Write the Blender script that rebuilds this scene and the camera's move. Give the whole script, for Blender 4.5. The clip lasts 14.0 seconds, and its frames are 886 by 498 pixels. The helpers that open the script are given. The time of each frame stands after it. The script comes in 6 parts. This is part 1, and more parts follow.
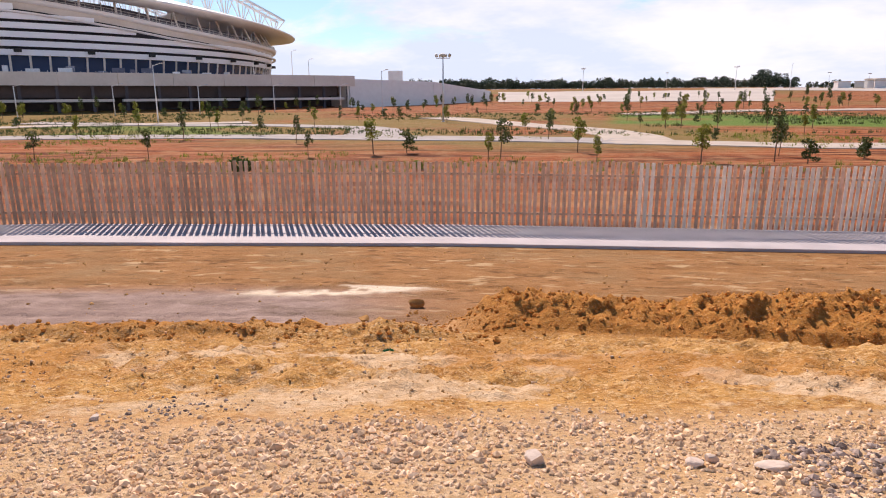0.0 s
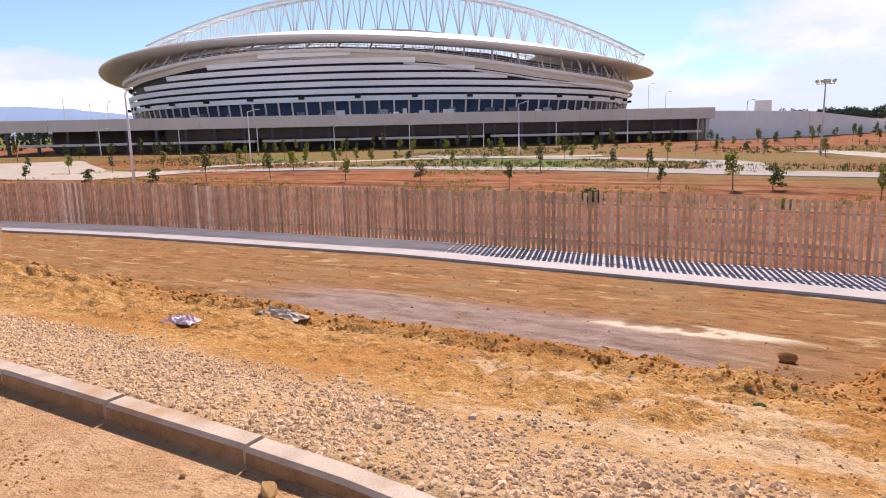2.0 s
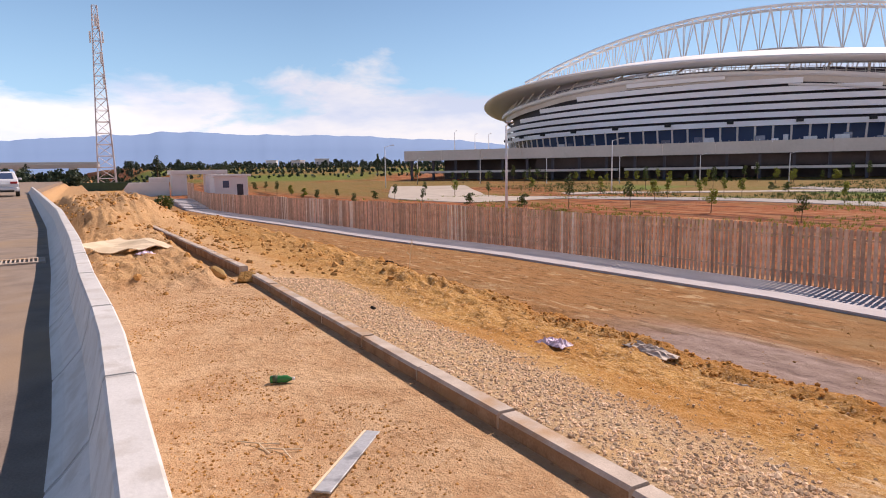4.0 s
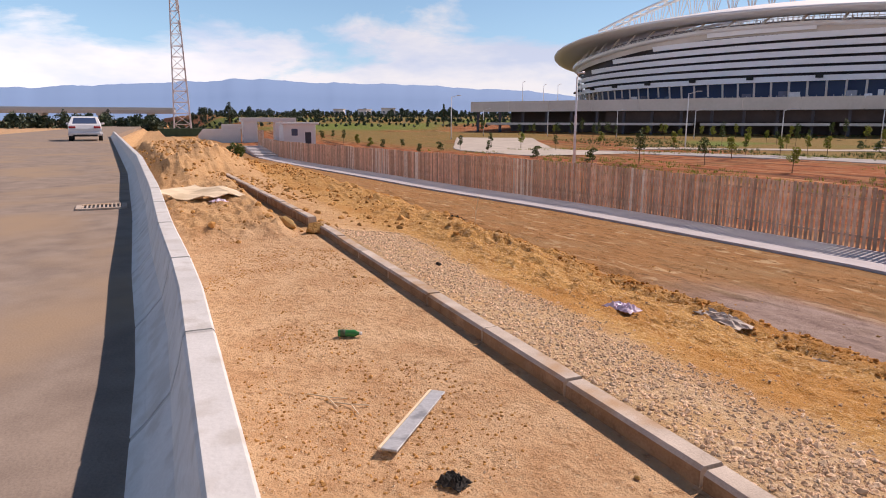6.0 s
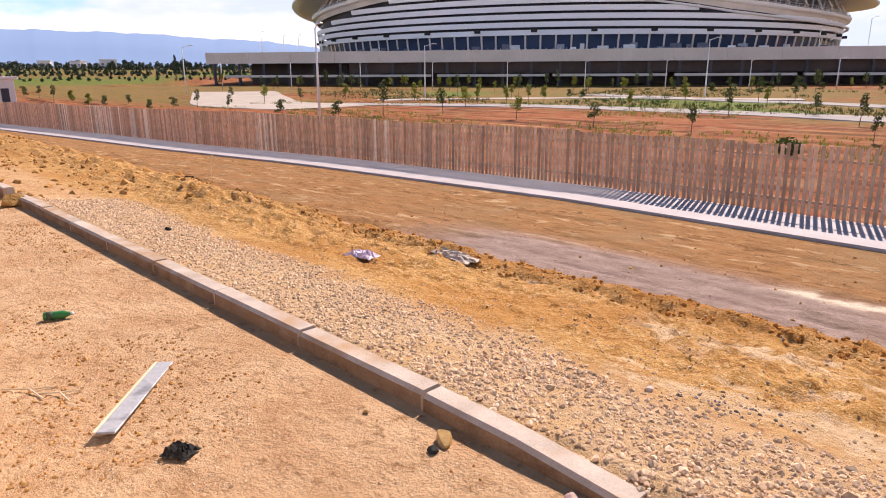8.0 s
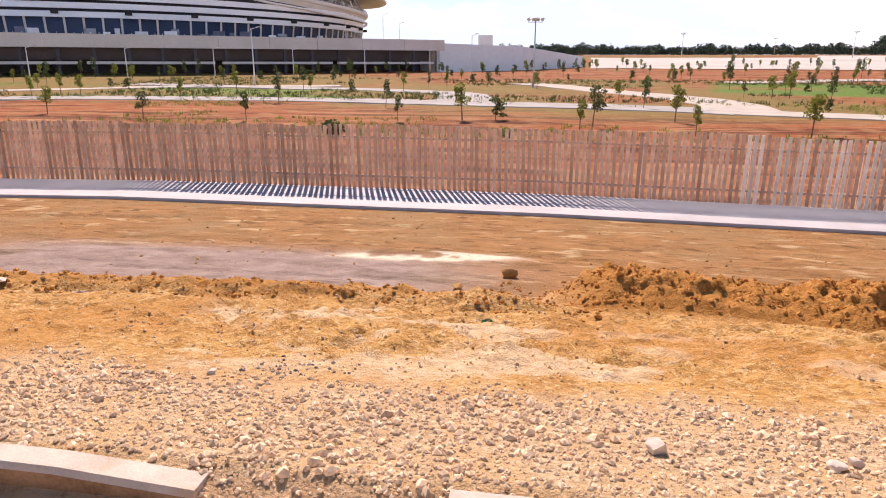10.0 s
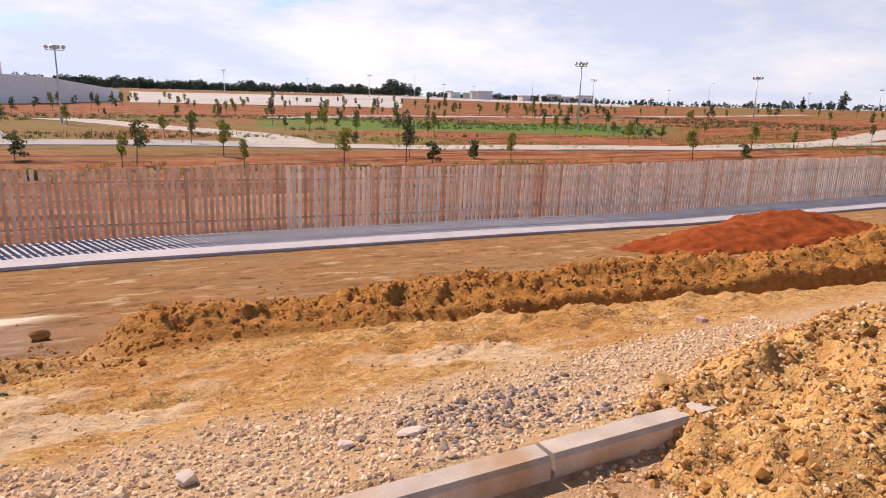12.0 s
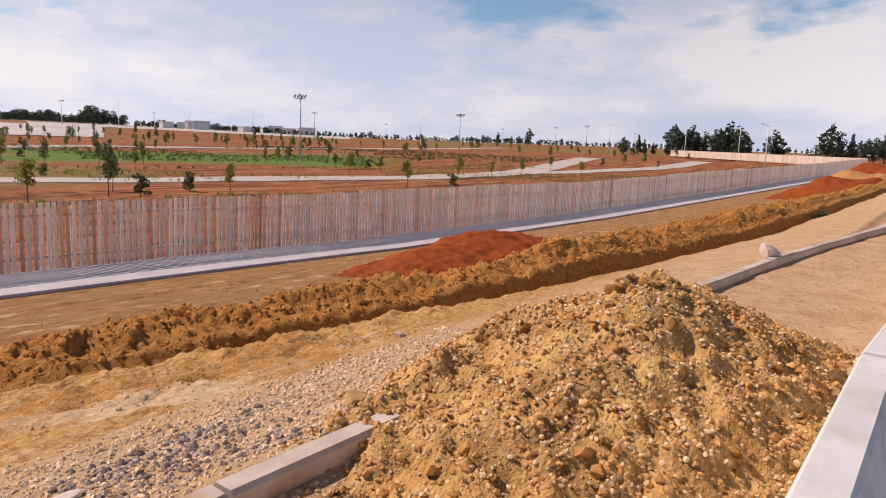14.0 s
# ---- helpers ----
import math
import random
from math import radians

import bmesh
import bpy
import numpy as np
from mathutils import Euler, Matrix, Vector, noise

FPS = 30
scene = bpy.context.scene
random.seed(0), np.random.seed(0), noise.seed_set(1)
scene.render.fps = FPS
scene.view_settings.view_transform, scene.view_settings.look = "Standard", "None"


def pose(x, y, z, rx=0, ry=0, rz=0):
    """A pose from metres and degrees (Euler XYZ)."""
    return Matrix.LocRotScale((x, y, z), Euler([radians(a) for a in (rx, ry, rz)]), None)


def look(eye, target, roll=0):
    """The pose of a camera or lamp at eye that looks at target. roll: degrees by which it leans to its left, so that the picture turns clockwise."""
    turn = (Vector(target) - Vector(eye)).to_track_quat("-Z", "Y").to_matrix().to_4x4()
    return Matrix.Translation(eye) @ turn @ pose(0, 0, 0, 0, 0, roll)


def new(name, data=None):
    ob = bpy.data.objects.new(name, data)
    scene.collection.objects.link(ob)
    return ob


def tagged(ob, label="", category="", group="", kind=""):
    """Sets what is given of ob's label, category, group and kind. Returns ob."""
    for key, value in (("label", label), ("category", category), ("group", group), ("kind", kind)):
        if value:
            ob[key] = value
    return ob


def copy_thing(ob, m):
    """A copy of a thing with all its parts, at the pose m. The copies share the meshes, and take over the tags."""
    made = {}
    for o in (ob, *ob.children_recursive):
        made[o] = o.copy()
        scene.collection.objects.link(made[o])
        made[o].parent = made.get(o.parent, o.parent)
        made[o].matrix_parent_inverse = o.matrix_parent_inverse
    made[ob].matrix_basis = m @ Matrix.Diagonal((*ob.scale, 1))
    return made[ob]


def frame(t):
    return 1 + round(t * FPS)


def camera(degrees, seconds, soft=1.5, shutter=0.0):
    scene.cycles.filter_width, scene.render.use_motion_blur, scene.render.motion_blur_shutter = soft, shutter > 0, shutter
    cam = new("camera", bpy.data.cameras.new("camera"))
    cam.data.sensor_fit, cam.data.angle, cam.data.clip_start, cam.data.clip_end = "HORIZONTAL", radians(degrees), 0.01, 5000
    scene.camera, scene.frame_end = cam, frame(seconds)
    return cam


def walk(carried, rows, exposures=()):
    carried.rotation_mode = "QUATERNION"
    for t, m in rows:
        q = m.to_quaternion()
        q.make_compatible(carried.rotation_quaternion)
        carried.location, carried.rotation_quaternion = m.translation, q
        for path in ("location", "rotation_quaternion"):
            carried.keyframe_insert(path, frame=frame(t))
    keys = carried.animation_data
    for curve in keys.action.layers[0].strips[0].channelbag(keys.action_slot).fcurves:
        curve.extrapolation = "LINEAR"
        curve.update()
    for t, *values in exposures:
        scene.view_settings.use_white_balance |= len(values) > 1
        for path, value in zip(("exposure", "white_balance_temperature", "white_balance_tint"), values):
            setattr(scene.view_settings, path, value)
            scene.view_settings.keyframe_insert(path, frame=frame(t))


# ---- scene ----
cam = camera(68.1, 14.0, 1.0)
PATH = [
    (0, (0.022, 0.013, 1.597), (-0.022, 1.96, 1.143), -0.4),
    (0.5, (-0.052, 0.027, 1.564), (-0.428, 1.936, 1.1), -0.5),
    (1, (-0.096, 0.019, 1.57), (-0.774, 1.851, 1.14), -1.7),
    (1.5, (-0.134, 0.023, 1.558), (-0.978, 1.785, 1.131), -1.3),
    (2, (-0.179, 0.006, 1.562), (-1.192, 1.696, 1.221), -1.3),
    (2.5, (-0.215, -0.019, 1.575), (-1.434, 1.539, 1.28), -1.8),
    (3, (-0.289, -0.035, 1.581), (-1.742, 1.307, 1.285), -2.0),
    (3.5, (-0.323, -0.057, 1.583), (-1.952, 1.074, 1.325), -2.4),
    (4, (-0.367, -0.124, 1.609), (-2.109, 0.83, 1.371), -0.9),
    (4.2, (-0.364, -0.147, 1.592), (-2.14, 0.744, 1.362), -1.3),
    (6.3, (-0.475, -0.126, 1.678), (-2.274, 0.653, 1.284), 0.3),
    (6.5, (-0.485, -0.105, 1.687), (-2.255, 0.73, 1.273), 0.5),
    (7, (-0.477, -0.072, 1.676), (-2.164, 0.889, 1.196), -0.2),
    (7.2, (-0.433, -0.057, 1.674), (-2.069, 0.982, 1.18), -0.1),
    (9.3, (-0.249, 0.149, 1.567), (-1.014, 1.912, 1.011), -1.4),
    (9.5, (-0.215, 0.162, 1.562), (-0.856, 1.972, 1.001), -1.2),
    (10, (-0.149, 0.11, 1.586), (-0.439, 2.011, 1.036), 0.1),
    (10.5, (-0.086, 0.06, 1.595), (-0.036, 1.994, 1.089), 1.2),
    (11, (-0.031, 0.028, 1.608), (0.36, 1.935, 1.149), 2.1),
    (11.5, (0.048, 0.01, 1.597), (0.688, 1.847, 1.133), 1.6),
    (12, (0.092, -0.035, 1.6), (1.03, 1.676, 1.164), 1.3),
    (12.5, (0.148, -0.093, 1.584), (1.345, 1.454, 1.169), 2.1),
    (13, (0.186, -0.135, 1.591), (1.565, 1.256, 1.187), 1.4),
    (13.5, (0.262, -0.153, 1.568), (1.708, 1.191, 1.248), 1.1),
    (14, (0.302, -0.188, 1.567), (1.862, 1.022, 1.246), 2.0),
]
EXPOSURES = [(0.0, 0.05), (1.5, 0.12), (3.0, 0.0), (4.2, -0.18), (6.5, -0.25), (7.2, -0.12), (9.3, 0.5), (10.5, 0.16), (11.5, 0.0), (12.5, -0.02), (14.0, -0.27)]
walk(cam, [(t, look(eye, target, roll)) for t, eye, target, roll in PATH], [(t, stops + 0.11, 7050, 26) for t, stops in EXPOSURES])

# ---- light ----
SUN_AZ, SUN_EL = -17.5, 45.0   # degrees from +y towards +x, and above the horizon
sun = new("sun", bpy.data.lights.new("sun", "SUN"))
sun.data.energy, sun.data.angle, sun.data.color = 5.0, radians(0.5), (1.0, 0.93, 0.82)
sun_way = Vector((math.sin(radians(SUN_AZ)) * math.cos(radians(SUN_EL)), math.cos(radians(SUN_AZ)) * math.cos(radians(SUN_EL)), math.sin(radians(SUN_EL))))
sun.matrix_world = look(sun_way * 50, (0, 0, 0))

world = bpy.data.worlds.new("world")
scene.world = world
world.use_nodes = True
wn, wl = world.node_tree.nodes, world.node_tree.links
wn.clear()


def wnode(kind, **values):
    n = wn.new(kind)
    for key, value in values.items():
        n.inputs[key].default_value = value
    return n


sky = wn.new("ShaderNodeTexSky")
sky.sky_type, sky.sun_disc = "NISHITA", False
sky.sun_elevation, sky.sun_rotation = radians(SUN_EL), radians(SUN_AZ)
sky.air_density, sky.dust_density, sky.ozone_density = 1.0, 0.6, 1.6
sky_gain = wn.new("ShaderNodeVectorMath")
sky_gain.operation = "MULTIPLY"
sky_gain.inputs[1].default_value = (0.105, 0.148, 0.175)
wl.new(sky.outputs[0], sky_gain.inputs[0])
coord = wn.new("ShaderNodeTexCoord")
stretch = wn.new("ShaderNodeMapping")
stretch.inputs["Scale"].default_value = (1.0, 1.0, 3.2)
wl.new(coord.outputs["Generated"], stretch.inputs["Vector"])
puffs = wnode("ShaderNodeTexNoise", Scale=3.1, Detail=9.0, Roughness=0.56, Distortion=0.25)
wl.new(stretch.outputs[0], puffs.inputs["Vector"])
height = wn.new("ShaderNodeSeparateXYZ")
wl.new(coord.outputs["Generated"], height.inputs[0])
low = wn.new("ShaderNodeMapRange")           # more cloud towards the horizon
for i, v in ((1, 0.03), (2, 0.29), (3, 0.38), (4, -0.20)):
    low.inputs[i].default_value = v
wl.new(height.outputs["Z"], low.inputs[0])
east = wn.new("ShaderNodeMapRange")          # a thicker veil to the east
for i, v in ((1, -0.15), (2, 0.4), (3, -0.10), (4, 0.10)):
    east.inputs[i].default_value = v
wl.new(height.outputs["X"], east.inputs[0])
cover = wn.new("ShaderNodeMath")
cover.operation = "ADD"
wl.new(puffs.outputs[0], cover.inputs[0])
wl.new(low.outputs[0], cover.inputs[1])
cover2 = wn.new("ShaderNodeMath")
cover2.operation = "ADD"
wl.new(cover.outputs[0], cover2.inputs[0])
wl.new(east.outputs[0], cover2.inputs[1])
ramp = wn.new("ShaderNodeValToRGB")
ramp.color_ramp.elements[0].position, ramp.color_ramp.elements[0].color = 0.54, (0, 0, 0, 1)
ramp.color_ramp.elements[1].position, ramp.color_ramp.elements[1].color = 0.64, (0.95, 0.95, 0.95, 1)
wl.new(cover2.outputs[0], ramp.inputs[0])
cloud_tone = wnode("ShaderNodeTexNoise", Scale=2.2, Detail=6.0, Roughness=0.6)
wl.new(stretch.outputs[0], cloud_tone.inputs["Vector"])
cloud_ramp = wn.new("ShaderNodeValToRGB")
cloud_ramp.color_ramp.elements[0].position, cloud_ramp.color_ramp.elements[0].color = 0.42, (0.84, 1.04, 1.30, 1)
cloud_ramp.color_ramp.elements[1].position, cloud_ramp.color_ramp.elements[1].color = 0.58, (1.24, 1.34, 1.38, 1)
wl.new(cloud_tone.outputs[0], cloud_ramp.inputs[0])
sky_mix = wn.new("ShaderNodeMixRGB")
wl.new(ramp.outputs[0], sky_mix.inputs[0])
haze = wn.new("ShaderNodeMixRGB")
fade = wn.new("ShaderNodeMapRange")           # haze thins out with height
for i, v in ((1, 0.05), (2, 0.40), (3, 0.55), (4, 0.0)):
    fade.inputs[i].default_value = v
wl.new(height.outputs["Z"], fade.inputs[0])
wl.new(fade.outputs[0], haze.inputs[0])
haze.inputs[2].default_value = (0.58, 1.06, 1.42, 1)
wl.new(sky_gain.outputs[0], haze.inputs[1])
wl.new(haze.outputs[0], sky_mix.inputs[1])
wl.new(cloud_ramp.outputs[0], sky_mix.inputs[2])
zenith = wn.new("ShaderNodeMapRange")         # brightest low down, deeper overhead
for i, v in ((1, 0.08), (2, 0.65), (3, 1.2), (4, 0.5)):
    zenith.inputs[i].default_value = v
wl.new(height.outputs["Z"], zenith.inputs[0])
front = wn.new("ShaderNodeMapRange")          # the unseen sky opposite the sun is brightened to fill shaded facades
for i, v in ((1, -0.9), (2, 0.3), (3, 1.6), (4, 1.0)):
    front.inputs[i].default_value = v
wl.new(height.outputs["Y"], front.inputs[0])
gain = wn.new("ShaderNodeMath")
gain.operation = "MULTIPLY"
wl.new(zenith.outputs[0], gain.inputs[0])
wl.new(front.outputs[0], gain.inputs[1])
dusk = wn.new("ShaderNodeMapRange")           # away from the sun, towards the east, the veil is greyer
for i, v in ((1, 0.45), (2, 0.98), (3, 1.0), (4, 0.86)):
    dusk.inputs[i].default_value = v
wl.new(height.outputs["X"], dusk.inputs[0])
gain_east = wn.new("ShaderNodeMath")
gain_east.operation = "MULTIPLY"
wl.new(gain.outputs[0], gain_east.inputs[0])
wl.new(dusk.outputs[0], gain_east.inputs[1])
lit_sky = wn.new("ShaderNodeVectorMath")
lit_sky.operation = "SCALE"
wl.new(sky_mix.outputs[0], lit_sky.inputs[0])
wl.new(gain_east.outputs[0], lit_sky.inputs["Scale"])
background = wnode("ShaderNodeBackground", Strength=0.62)
wl.new(lit_sky.outputs[0], background.inputs[0])
wout = wn.new("ShaderNodeOutputWorld")
wl.new(background.outputs[0], wout.inputs[0])


# ---- materials ----
def blank(name):
    m = bpy.data.materials.new(name)
    m.use_nodes = True
    return m, m.node_tree.nodes, m.node_tree.links, m.node_tree.nodes["Principled BSDF"]


def surface(name, dark, light, scale=4.0, rough=0.85, bump=0.2, fine=60.0, metal=0.0, vary=0.0, stain=None, stain_scale=0.6, bump_size=0.01):
    """Two-scale mottled surface in world metres; vary: spread from piece to piece; stain: a third colour in large patches."""
    m, n, l, b = blank(name)
    geo = n.new("ShaderNodeNewGeometry")
    big, small = n.new("ShaderNodeTexNoise"), n.new("ShaderNodeTexNoise")
    big.inputs["Scale"].default_value, big.inputs["Detail"].default_value = scale, 6
    small.inputs["Scale"].default_value, small.inputs["Detail"].default_value = fine, 4
    l.new(geo.outputs["Position"], big.inputs["Vector"])
    l.new(geo.outputs["Position"], small.inputs["Vector"])
    add = n.new("ShaderNodeMath")
    add.operation = "MULTIPLY_ADD"
    add.inputs[1].default_value = 0.45
    l.new(small.outputs[0], add.inputs[0])
    l.new(big.outputs[0], add.inputs[2])
    tone = n.new("ShaderNodeMapRange")
    tone.inputs[1].default_value, tone.inputs[2].default_value = 0.5, 0.95
    l.new(add.outputs[0], tone.inputs[0])
    mix = n.new("ShaderNodeMixRGB")
    mix.inputs[1].default_value, mix.inputs[2].default_value = (*dark, 1), (*light, 1)
    l.new(tone.outputs[0], mix.inputs[0])
    last = mix.outputs[0]
    if stain:
        patch, edge, over = n.new("ShaderNodeTexNoise"), n.new("ShaderNodeMapRange"), n.new("ShaderNodeMixRGB")
        patch.inputs["Scale"].default_value, patch.inputs["Detail"].default_value = stain_scale, 7
        edge.inputs[1].default_value, edge.inputs[2].default_value = 0.5, 0.66
        l.new(geo.outputs["Position"], patch.inputs["Vector"])
        l.new(patch.outputs[0], edge.inputs[0])
        l.new(edge.outputs[0], over.inputs[0])
        l.new(last, over.inputs[1])
        over.inputs[2].default_value = (*stain, 1)
        last = over.outputs[0]
    if vary:
        info, island, sum_, span, tint = n.new("ShaderNodeObjectInfo"), geo, n.new("ShaderNodeMath"), n.new("ShaderNodeMapRange"), n.new("ShaderNodeHueSaturation")
        sum_.operation = "ADD"
        l.new(info.outputs["Random"], sum_.inputs[0])
        l.new(island.outputs["Random Per Island"], sum_.inputs[1])
        wrap = n.new("ShaderNodeMath")
        wrap.operation = "FRACT"
        l.new(sum_.outputs[0], wrap.inputs[0])
        span.inputs[3].default_value, span.inputs[4].default_value = 1 - vary, 1 + vary
        l.new(wrap.outputs[0], span.inputs[0])
        l.new(span.outputs[0], tint.inputs["Value"])
        l.new(last, tint.inputs["Color"])
        last = tint.outputs[0]
    l.new(last, b.inputs["Base Color"])
    b.inputs["Roughness"].default_value, b.inputs["Metallic"].default_value = rough, metal
    if rough >= 0.9:
        b.inputs["Specular IOR Level"].default_value = 0.15
    if bump:
        relief = n.new("ShaderNodeBump")
        relief.inputs["Strength"].default_value, relief.inputs["Distance"].default_value = bump, bump_size
        l.new(add.outputs[0], relief.inputs["Height"])
        l.new(relief.outputs[0], b.inputs["Normal"])
    return m


def plain(name, colour, rough=0.5, metal=0.0, glow=None):
    m, n, l, b = blank(name)
    b.inputs["Base Color"].default_value = (*colour, 1)
    b.inputs["Roughness"].default_value, b.inputs["Metallic"].default_value = rough, metal
    if glow:
        b.inputs["Emission Color"].default_value, b.inputs["Emission Strength"].default_value = (*colour, 1), glow
    return m


def glass(name, colour, rough=0.05):
    m, n, l, b = blank(name)
    b.inputs["Base Color"].default_value = (*colour, 1)
    b.inputs["Roughness"].default_value, b.inputs["Specular IOR Level"].default_value = rough, 0.8
    return m


def ground_material():
    """Soil whose kinds follow the zones stored on the sheet."""
    m, n, l, b = blank("ground_soil")
    geo = n.new("ShaderNodeNewGeometry")

    def noise_tex(scale, detail=6, rough=0.55):
        t = n.new("ShaderNodeTexNoise")
        t.inputs["Scale"].default_value, t.inputs["Detail"].default_value, t.inputs["Roughness"].default_value = scale, detail, rough
        l.new(geo.outputs["Position"], t.inputs["Vector"])
        return t.outputs[0]

    def mixed(fac, a, c):
        x = n.new("ShaderNodeMixRGB")
        for slot, v in ((0, fac), (1, a), (2, c)):
            if isinstance(v, tuple):
                x.inputs[slot].default_value = (*v, 1)
            else:
                l.new(v, x.inputs[slot])
        return x.outputs[0]

    def streaks(sx, sy, scale, detail=5):
        t, mp = n.new("ShaderNodeTexNoise"), n.new("ShaderNodeMapping")
        mp.inputs["Scale"].default_value = (sx, sy, 1.0)
        t.inputs["Scale"].default_value, t.inputs["Detail"].default_value, t.inputs["Roughness"].default_value = scale, detail, 0.6
        l.new(geo.outputs["Position"], mp.inputs["Vector"])
        l.new(mp.outputs[0], t.inputs["Vector"])
        return t.outputs[0]

    def span(v, lo, hi):
        r = n.new("ShaderNodeMapRange")
        r.inputs[1].default_value, r.inputs[2].default_value = lo, hi
        l.new(v, r.inputs[0])
        return r.outputs[0]

    def zone(name):
        a = n.new("ShaderNodeAttribute")
        a.attribute_name = name
        return a.outputs["Fac"]

    coarse, medium, fine, grit = noise_tex(0.5), noise_tex(2.6, 8, 0.62), noise_tex(14, 6, 0.65), noise_tex(75, 3)
    cells = n.new("ShaderNodeTexVoronoi")
    cells.inputs["Scale"].default_value = 26
    l.new(geo.outputs["Position"], cells.inputs["Vector"])
    soil = mixed(span(medium, 0.35, 0.68), (0.54, 0.315, 0.165), (0.68, 0.455, 0.27))
    soil = mixed(span(fine, 0.54, 0.7), soil, (0.33, 0.17, 0.075))
    soil = mixed(span(noise_tex(34, 4, 0.7), 0.58, 0.68), soil, (0.64, 0.46, 0.29))
    clay = mixed(span(medium, 0.3, 0.65), (0.42, 0.20, 0.052), (0.62, 0.35, 0.115))
    clay = mixed(span(fine, 0.5, 0.72), clay, (0.27, 0.105, 0.022))
    clay = mixed(span(noise_tex(9, 7, 0.75), 0.53, 0.62), clay, (0.62, 0.39, 0.18))
    clay = mixed(span(noise_tex(5.2, 8, 0.75), 0.53, 0.63), clay, (0.31, 0.13, 0.03))
    clay = mixed(span(noise_tex(22, 6, 0.8), 0.52, 0.62), clay, (0.70, 0.47, 0.235))
    clay = mixed(span(noise_tex(30, 5, 0.75), 0.57, 0.66), clay, (0.20, 0.085, 0.022))
    colour = mixed(zone("clay"), soil, clay)
    track = mixed(span(medium, 0.3, 0.7), (0.30, 0.14, 0.05), (0.42, 0.215, 0.085))
    lane = streaks(0.6, 1.4, 1.5, 9)
    track = mixed(span(lane, 0.5, 0.7), track, (0.25, 0.125, 0.046))
    track = mixed(span(streaks(0.8, 1.6, 1.6, 9), 0.57, 0.64), track, (0.52, 0.35, 0.19))
    track = mixed(span(streaks(0.8, 1.8, 3.3, 9), 0.55, 0.63), track, (0.19, 0.09, 0.032))
    track = mixed(span(coarse, 0.5, 0.7), track, (0.31, 0.185, 0.085))
    colour = mixed(zone("track"), colour, track)
    pale = mixed(span(fine, 0.35, 0.65), (0.56, 0.37, 0.21), (0.72, 0.53, 0.34))
    broken = n.new("ShaderNodeMath")
    broken.operation = "MULTIPLY_ADD"
    broken.inputs[1].default_value = 0.62
    l.new(zone("pale"), broken.inputs[0])
    l.new(noise_tex(8.5, 9, 0.82), broken.inputs[2])
    colour = mixed(span(broken.outputs[0], 0.90, 1.12), colour, pale)
    gravel = mixed(span(cells.outputs["Distance"], 0.1, 0.6), (0.72, 0.535, 0.35), (0.52, 0.345, 0.195))
    gravel = mixed(span(noise_tex(3.2, 8, 0.7), 0.47, 0.58), gravel, (0.58, 0.37, 0.19))
    colour = mixed(zone("gravel"), colour, gravel)
    mud = mixed(span(medium, 0.35, 0.7), (0.28, 0.20, 0.175), (0.42, 0.315, 0.275))
    mud = mixed(span(lane, 0.52, 0.66), mud, (0.20, 0.14, 0.11))
    colour = mixed(zone("mud"), colour, mud)
    colour = mixed(zone("white_patch"), colour, mixed(span(fine, 0.35, 0.65), (0.66, 0.53, 0.38), (0.82, 0.72, 0.58)))
    fresh = mixed(span(fine, 0.35, 0.65), (0.36, 0.135, 0.025), (0.54, 0.255, 0.065))
    colour = mixed(zone("fresh"), colour, fresh)
    red = mixed(span(medium, 0.35, 0.65), (0.24, 0.06, 0.017), (0.40, 0.13, 0.045))
    red = mixed(span(streaks(0.10, 1.3, 0.7), 0.5, 0.58), red, (0.11, 0.028, 0.010))
    red = mixed(span(streaks(0.10, 1.1, 1.1), 0.56, 0.66), red, (0.50, 0.24, 0.11))
    red = mixed(span(coarse, 0.5, 0.72), red, (0.38, 0.20, 0.095))
    colour = mixed(zone("red"), colour, red)
    grass = mixed(span(medium, 0.3, 0.7), (0.11, 0.125, 0.025), (0.24, 0.165, 0.05))
    grass = mixed(span(fine, 0.45, 0.75), grass, (0.36, 0.19, 0.075))
    colour = mixed(zone("grass"), colour, grass)
    lawn = mixed(span(fine, 0.3, 0.7), (0.06, 0.145, 0.018), (0.14, 0.23, 0.035))
    lawn = mixed(span(medium, 0.56, 0.74), lawn, (0.20, 0.19, 0.05))
    colour = mixed(zone("lawn"), colour, lawn)
    colour = mixed(span(grit, 0.58, 0.8), colour, mixed(span(grit, 0.0, 1.0), (0.2, 0.12, 0.06), (0.7, 0.55, 0.38)))
    l.new(colour, b.inputs["Base Color"])
    b.inputs["Roughness"].default_value = 0.95
    b.inputs["Specular IOR Level"].default_value = 0.12
    total = n.new("ShaderNodeMath")
    total.operation = "MULTIPLY_ADD"
    total.inputs[1].default_value = 0.35
    l.new(grit, total.inputs[0])
    l.new(fine, total.inputs[2])
    broad = n.new("ShaderNodeMath")
    broad.operation = "MULTIPLY_ADD"
    broad.inputs[1].default_value = 1.6
    l.new(noise_tex(4.5, 9, 0.7), broad.inputs[0])
    l.new(total.outputs[0], broad.inputs[2])
    relief = n.new("ShaderNodeBump")
    relief.inputs["Strength"].default_value, relief.inputs["Distance"].default_value = 0.7, 0.045
    l.new(broad.outputs[0], relief.inputs["Height"])
    l.new(relief.outputs[0], b.inputs["Normal"])
    return m


